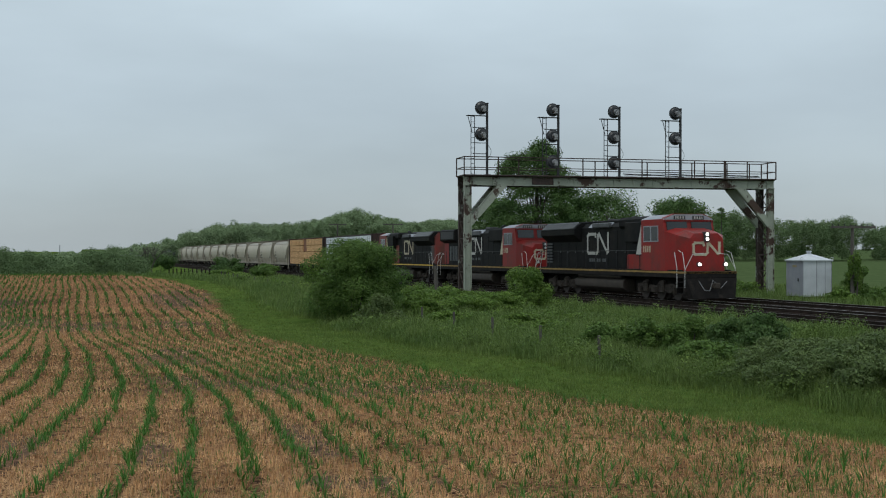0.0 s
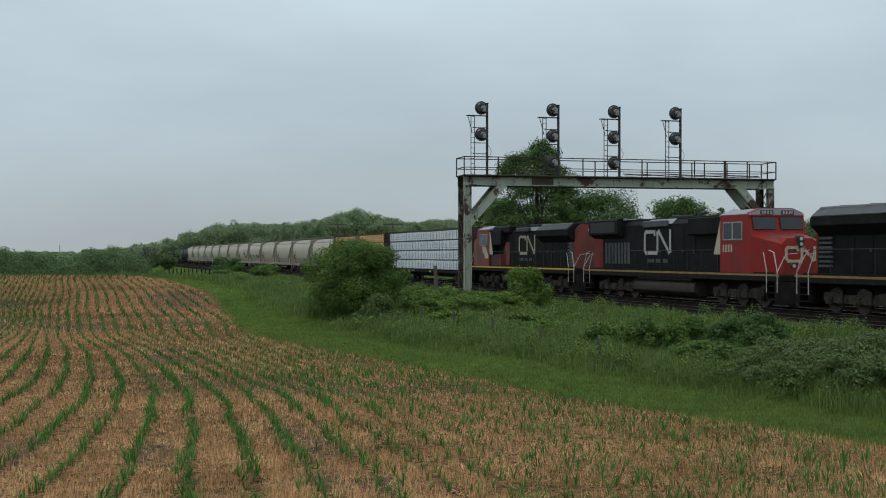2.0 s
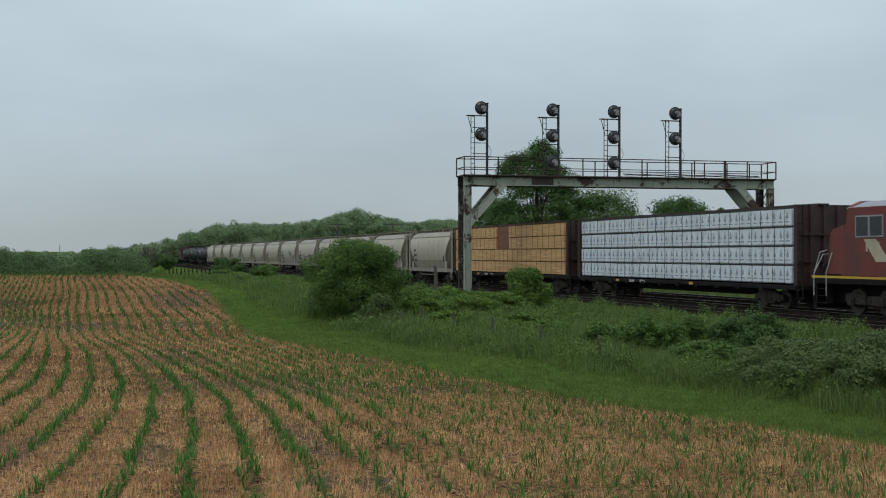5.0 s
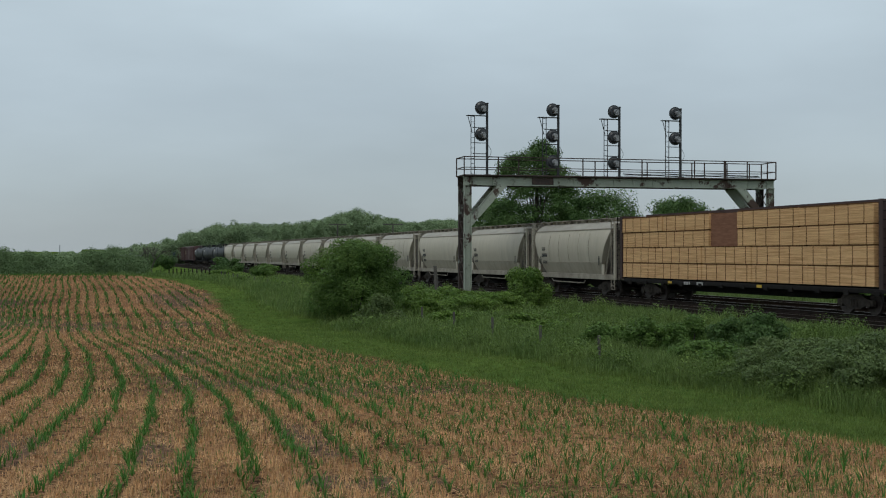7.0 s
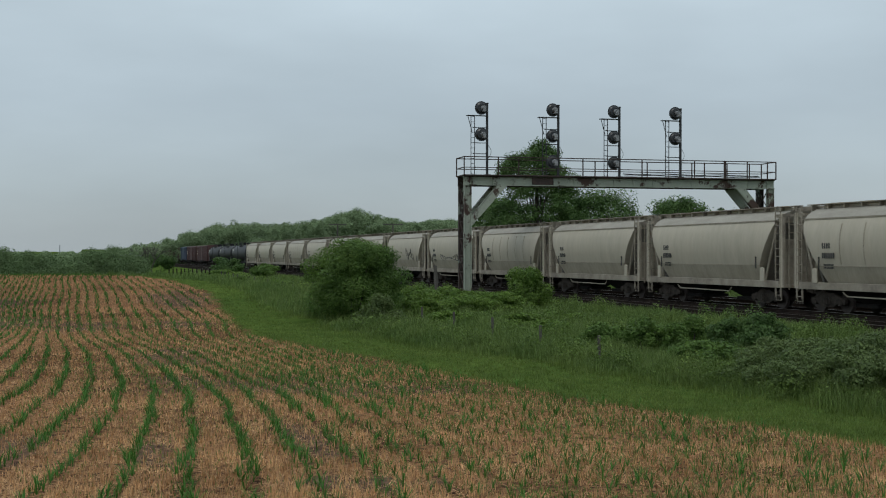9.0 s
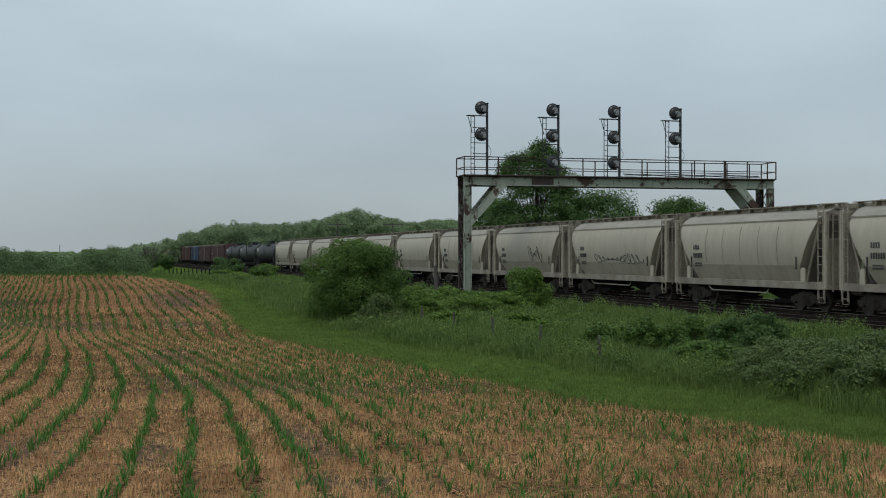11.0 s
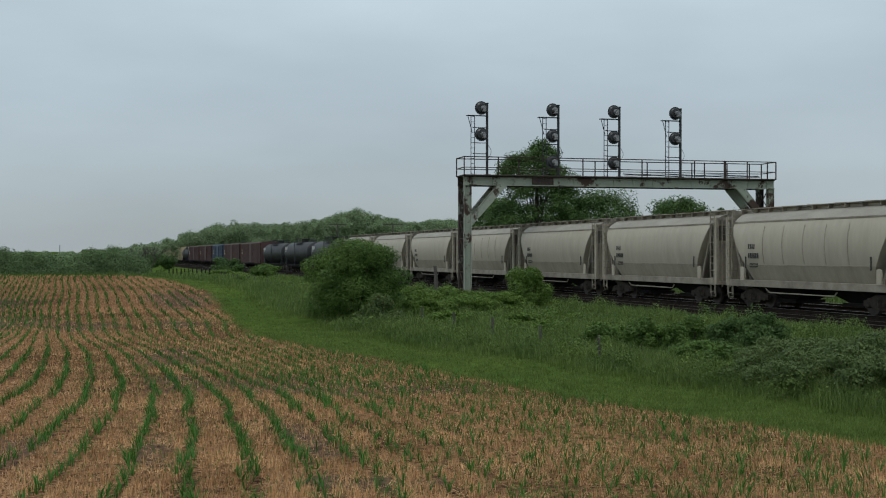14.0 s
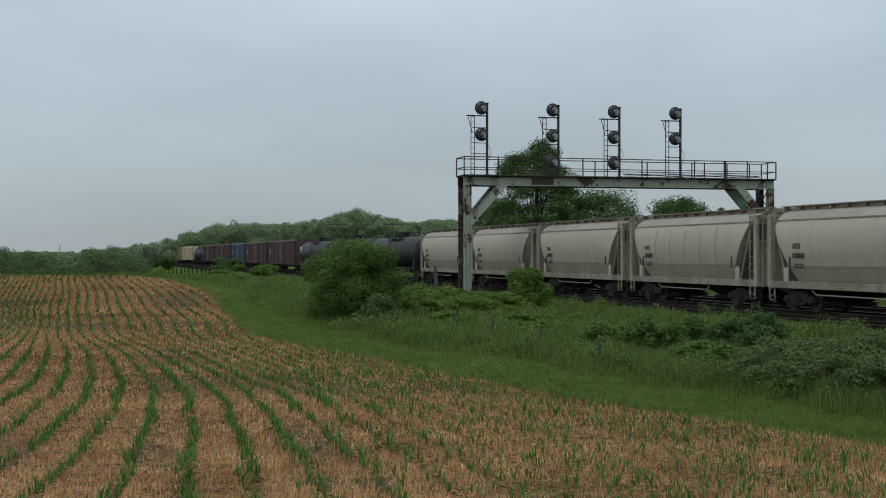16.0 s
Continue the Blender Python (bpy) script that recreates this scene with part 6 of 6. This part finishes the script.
ROW_X = [-2.838, -3.474, -4.063, -4.768, -5.444, -6.465, -7.534, -8.997, -11.822, -13.936, -16.517, -19.506, -23.174]
ROW_GAP = [0.815, 0.788, 0.732, 0.704, 0.693, 0.603, 0.569, 0.526, 0.457, 0.506, 0.521, 0.501, 0.431]
ROW_FAN = [-0.0133, -0.0082, -0.0052, -0.0063, -0.0068, -0.0086, -0.0091, -0.005, 0.0093, 0.015, 0.0128, 0.0092, 0.0079]


def eased(y, table):
    """The table smoothed over a few metres."""
    w = 1.0 + 0.02 * y
    return (np.interp(y - w, ROW_Y, table) + 2 * np.interp(y, ROW_Y, table) + np.interp(y + w, ROW_Y, table)) / 4


def row_x(u, y):
    """Where row u runs at distance y."""
    k = np.clip(u, -9, 9)
    gap, fan = eased(y, ROW_GAP), eased(y, ROW_FAN)
    bend = 0.19 * np.maximum(0.0, 13 - y)
    return eased(y, ROW_X) + gap * k + fan * k * k + (gap + 2 * fan * k) * (u - k) + bend


def row_at(x, y):
    """The row number, with fractions, at a place in the field."""
    u = np.zeros_like(x)
    for _ in range(6):
        k = np.clip(u, -9, 9)
        u = u - (row_x(u, y) - x) / np.maximum(0.15, eased(y, ROW_GAP) + 2 * eased(y, ROW_FAN) * k)
    return u


def blades(base, height, lean, width, segs, sag=0.35):
    """Bent tapering blades. base (n, 3), lean (n, 2) horizontal reach of the tip."""
    n = len(base)
    side = np.stack([-lean[:, 1], lean[:, 0]], -1)
    side /= np.linalg.norm(side, axis=1)[:, None] + 1e-9
    cols = []
    for k in range(segs + 1):
        t = k / segs
        c = np.empty((n, 3))
        c[:, :2] = base[:, :2] + lean * (t ** 1.5)
        c[:, 2] = base[:, 2] + height * (t - sag * t * t) / (1 - sag)
        w = width * (1 - t) ** 0.7 * 0.5 if k < segs else 0 * width
        off = np.concatenate([side * np.asarray(w)[:, None], np.zeros((n, 1))], 1)
        cols += [c - off, c + off] if k < segs else [c]
    per = 2 * segs + 1
    v = np.stack(cols, 1).reshape(-1, 3)
    k0 = np.arange(n)[:, None] * per
    quads = [k0 + np.array([[2 * k, 2 * k + 1, 2 * k + 3, 2 * k + 2]]) for k in range(segs - 1)]
    e = 2 * (segs - 1)
    tip = k0 + np.array([[e, e + 1, e + 2, e + 2]])
    return v, quads, tip


def blade_object(name, label, category, groups, material):
    vs, q4, t3, k = [], [], [], 0
    for v, quads, tip in groups:
        vs.append(v)
        for q in quads:
            q4.append(q + k)
        t3.append(tip[:, :3] + k)
        k += len(v)
    vs = np.concatenate(vs)
    me = bpy.data.meshes.new(name)
    tri = np.concatenate(t3)
    quad = np.concatenate(q4) if q4 else np.zeros((0, 4), int)
    loops = np.concatenate([quad.ravel(), tri.ravel()]).astype(np.int32)
    starts = np.concatenate([np.arange(len(quad)) * 4, len(quad) * 4 + np.arange(len(tri)) * 3]).astype(np.int32)
    me.vertices.add(len(vs))
    me.vertices.foreach_set("co", vs.astype(np.float32).ravel())
    me.loops.add(len(loops))
    me.loops.foreach_set("vertex_index", loops)
    me.polygons.add(len(starts))
    me.polygons.foreach_set("loop_start", starts)
    me.update(calc_edges=True)
    me.materials.append(material)
    return tagged(new(name, me), label, category, kind="stuff")


def in_field(x, y, edge=0.5):
    return x < np.interp(y, EDGE_Y, EDGE_X) - edge


def corn():
    groups = []
    g = np.random.RandomState(77)
    near, mid, far = [], [], []
    for k in range(-24, 34):
        y = 9.0
        while y < 82.0:
            y += 0.075 if y < 36 else 0.13
            x = float(row_x(k, y)) + (0.05 * math.sin(y * 1.1 + k * 1.7) if y < 28 else 0.0)
            if abs(x) > y * 0.40 + 0.5 or not in_field(x, y, 0.4):
                continue
            thin = min(1, max(0, (x + 2.6 + 0.05 * (y - 13)) / 3.5)) if y < 42 else 0.15
            gap = math.sin(x * 0.9 + k) * math.sin(y * 0.7 + 2 * k)
            if g.uniform() < (0.05 if gap < 0.5 else 0.45) + (0.34 if k != 4 else 0.22) * thin + (0.25 if k == -2 and y < 22 else 0):
                continue
            wide = (0.05 if y < 36 else 0.03) + 0.16 * thin
            (near if y < 30 else mid if y < 50 else far).append((x + g.normal() * wide, y + g.normal() * 0.05))
    for pts, n_leaf, segs, h, w, spread in ((near, 6, 3, 0.17, 0.013, 1.0), (mid, 4, 2, 0.12, 0.019, 0.7), (far, 3, 2, 0.13, 0.034, 0.4)):
        p = np.array(pts)
        z = land(p[:, 0], p[:, 1])
        size = g.uniform(0.4, 1.35, len(p)) ** 1.1
        for q in range(n_leaf):
            a = g.uniform(0, 6.28, len(p))
            reach = size * g.uniform(0.06, 0.22, len(p)) * spread
            base = np.stack([p[:, 0], p[:, 1], z - 0.01], -1)
            lean = np.stack([np.cos(a) * reach, np.sin(a) * reach], -1)
            groups.append(blades(base, h * size * g.uniform(0.65, 1.2, len(p)), lean, np.full(len(p), w) * size, segs, 0.45))
    blade_object("corn_rows", "rows of knee-low young green corn plants", "corn", groups, M_CORN)
    # dry stubble and straw between the rows
    n = 420000
    d = 10.5 * (85 / 10.5) ** g.uniform(0, 1, n) ** 0.9
    a = np.radians(g.uniform(-23, 23, n))
    x, y = d * np.tan(a), d
    u = row_at(x, y)
    beside = (u - np.floor(u))
    # the drill left a strip of bare dark soil along each row
    strip = ramp(beside, 0.08, 0.28) * ramp(-beside, -0.98, -0.86)
    worn = np.where(x < 1.0, strip, 0.35 + 0.35 * strip)
    worn = worn * (1 + 0.3 * np.sin(np.floor(u) * 2.4))
    ok = in_field(x, y, 0.2) & (g.uniform(0, 1, n) < worn * (1.0 - 0.7 * damp_soil(x, y))) & (bumps(x, y, 5, 21) + bumps(x, y, 1.6, 22) * 0.9 + 0.35 * g.normal(size=n) > -0.45)
    x, y, d = x[ok], y[ok], d[ok]
    base = np.stack([x, y, land(x, y) - 0.005], -1)
    aa = g.uniform(0, 6.28, len(x))
    flat = g.uniform(0, 1, len(x)) < 0.62
    reach = np.where(flat, g.uniform(0.08, 0.22, len(x)), g.uniform(0.01, 0.05, len(x)))
    hh = np.where(flat, 0.03, g.uniform(0.05, 0.14, len(x)))
    blade_object("straw_stubble", "dry orange-tan straw stubble on bare soil", "stubble",
                 [blades(base, hh, np.stack([np.cos(aa) * reach, np.sin(aa) * reach], -1), 0.0075 + 0.00055 * d, 1, 0.2)], M_STRAW)


def shoulder(x, y):
    """The top of the ballast on the camera's side of the line."""
    s = (x - LINE_X) * UX + (y - LINE_Y) * UY
    c = (x - LINE_X) * NX + (y - LINE_Y) * NY
    return GRADE * s + np.interp(c, [-10.2, -8.4, -2.4], [-0.95, -0.34, -0.24])


def grasses():
    g = np.random.RandomState(5)
    n = 150000
    d = 15 * (150 / 15) ** g.uniform(0, 1, n)
    a = np.radians(g.uniform(-23.5, 23.5, n))
    x, y = d * np.tan(a), d
    off = x - np.interp(y, EDGE_Y, EDGE_X)
    c = (x - LINE_X) * NX + (y - LINE_Y) * NY
    ok = (off > -0.3) & (c < -5.9) & (y > 14)
    x, y, off, c, d = x[ok], y[ok], off[ok], c[ok], d[ok]
    tall = ramp(off + 0.7 * bumps(x, y, 4, 6) + 2.2 * ramp(y, 42, 60), 3.6, 5.6)
    h = 0.075 + tall * (0.42 + 0.22 * bumps(x, y, 3.0, 9) + 0.12 * bumps(x, y, 1.1, 10)) * (0.75 + 0.25 * ramp(-c, 6.5, 12))
    z = np.maximum(land(x, y), shoulder(x, y)) - 0.02
    lo, hi = [], []
    for k in range(5):
        jx, jy = g.normal(size=len(x)) * 0.10, g.normal(size=len(x)) * 0.10
        aa = g.uniform(0, 6.28, len(x))
        hh = np.maximum(0.05, h * g.uniform(0.55, 1.25, len(x)))
        reach = hh * g.uniform(0.15, 0.6, len(x))
        base = np.stack([x + jx, y + jy, z], -1)
        lean = np.stack([np.cos(aa) * reach, np.sin(aa) * reach], -1)
        w = 0.006 + 0.00045 * d
        m = tall > 0.35
        hi.append(blades(base[m], hh[m], lean[m], w[m], 2, 0.3))
        lo.append(blades(base[~m], hh[~m], lean[~m], w[~m] * 1.2, 1, 0.2))
    blade_object("bank_grass", "tall rough green grass on the railway bank", "grass", hi, M_GRASS)
    blade_object("verge_grass", "short light green grass strip along the field", "grass", lo, M_VERGE)
    # low broad-leaved weeds among the grass of the bank
    n = 2600
    d = 22 * (110 / 22) ** g.uniform(0, 1, n)
    a = np.radians(g.uniform(-14, 23.5, n))
    x, y = d * np.tan(a), d
    off = x - np.interp(y, EDGE_Y, EDGE_X)
    c = (x - LINE_X) * NX + (y - LINE_Y) * NY
    ok = (off > 4.4) & (c < -6.6) & (bumps(x, y, 7, 31) + 0.8 * bumps(x, y, 2.5, 32) > -0.25)
    x, y, d = x[ok], y[ok], d[ok]
    r = g.uniform(0.16, 0.45, len(x)) * (0.8 + 0.005 * d)
    hz = r * g.uniform(0.6, 1.3, len(x))
    p, nn = crown_points(np.stack([x, y, np.maximum(land(x, y), shoulder(x, y)) + hz * 0.8, r, r, hz], -1), 90000, 0.6)
    v, f = leaf_quads(p, nn, 0.018 + 0.0006 * p[:, 1])
    tagged(new("bank_weeds", raw_mesh("bank_weeds", v, f, M_WEED)), "mixed leafy weeds among the bank grass", "weeds", kind="stuff")
    # thin green weeds creeping into the edge of the field
    n = 120000
    d = 11 * (52 / 11) ** g.uniform(0, 1, n)
    a = np.radians(g.uniform(-20, 23, n))
    x, y = d * np.tan(a), d
    off = x - np.interp(y, EDGE_Y, EDGE_X)
    dens = 0.5 * np.exp(-(((y - 31) / 5.0) ** 2)) * ramp(x, -9.5, -5.5) + np.exp(np.minimum(off, 0) / 4.5) * (0.6 + 0.6 * bumps(x, y, 5, 41)) * (0.5 + ramp(y, 14, 26)) + 0.10 + 0.16 * ramp(x, -1.0, 2.5)
    ok = (off < 0) & (g.uniform(0, 1, n) < dens)
    x, y, d = x[ok], y[ok], d[ok]
    aa = g.uniform(0, 6.28, len(x))
    hh = g.uniform(0.03, 0.10, len(x))
    blade_object("field_weeds", "thin green weeds among the stubble", "weeds",
                 [blades(np.stack([x, y, land(x, y) - 0.01], -1), hh, np.stack([np.cos(aa), np.sin(aa)], -1) * hh[:, None] * 0.5, 0.006 + 0.0006 * d, 2, 0.3)], M_VERGE)
    # far side of the tracks
    n = 26000
    d = 66 * (140 / 66) ** g.uniform(0, 1, n)
    a = np.radians(g.uniform(-8, 23.5, n))
    x, y = d * np.tan(a), d
    c = (x - LINE_X) * NX + (y - LINE_Y) * NY
    ok = (c > 7.2) & (c < 26)
    x, y, d = x[ok], y[ok], d[ok]
    z = land(x, y) - 0.02
    out = []
    for k in range(4):
        aa = g.uniform(0, 6.28, len(x))
        hh = g.uniform(0.25, 0.75, len(x)) * (1 + 0.4 * bumps(x, y, 4, 14))
        reach = hh * 0.35
        base = np.stack([x + g.normal(size=len(x)) * 0.15, y + g.normal(size=len(x)) * 0.15, z], -1)
        out.append(blades(base, hh, np.stack([np.cos(aa) * reach, np.sin(aa) * reach], -1), 0.012 + 0.0005 * d, 2, 0.3))
    blade_object("far_side_grass", "rough green grass beyond the tracks", "grass", out, M_GRASS)


def far_things():
    t = thing("radio_mast", "thin grey radio mast on the horizon", "radio mast", at=ground_at(-196.0, 600.0))
    part("mast", Geo().cyl((0, 0, 0), (0, 0, 11.5), 0.35, 6, 0.2), M_ALU2, t)
    h = thing("farmhouse", "white far-off farmhouse with grey roof", "house", at=ground_at(-80.0, 300.0))
    part("wall", Geo().box(-2.2, 2.2, -2, 2, -1, 5.5), M_BOXGREY, h)
    part("roof", Geo().prism([(-2.4, 5.5), (2.4, 5.5), (0, 6.3)], -2.2, 2.2, 1), M_ALU2, h)
    for x in (-1.2, 0.8):
        part("window", Geo().box(x, x + 0.7, -2.05, -2.0, 4.3, 5.2), M_GLASS, h)


far_things()
bushes()
trees()
woods()
corn()
grasses()


# ---- what moves: the train rolls towards the camera, its wheels turn ----
TRAIN_S, SPEED, GAIN = -9.66, 15.134, 0.0384


def rolled(t):
    return SPEED * t + GAIN * t * t / 2


def motions():
    for ob, at, turned in TRAIN:
        turn = pose(0, 0, 0, 0, 0, 180 if turned else 0)
        walk(ob, [(t, on_line(TRAIN_S + at - rolled(t)) @ turn) for t in range(0, 17)])
    for w, a, r in WHEELS:
        back = -1 if w.parent.parent in TURNED else 1
        walk(w, [(k / 30, pose(a, 0, r, 0, back * math.degrees(rolled(k / 30) / r), 0)) for k in range(481)])


TURNED = [ob for ob, at, turned in TRAIN if turned]
motions()
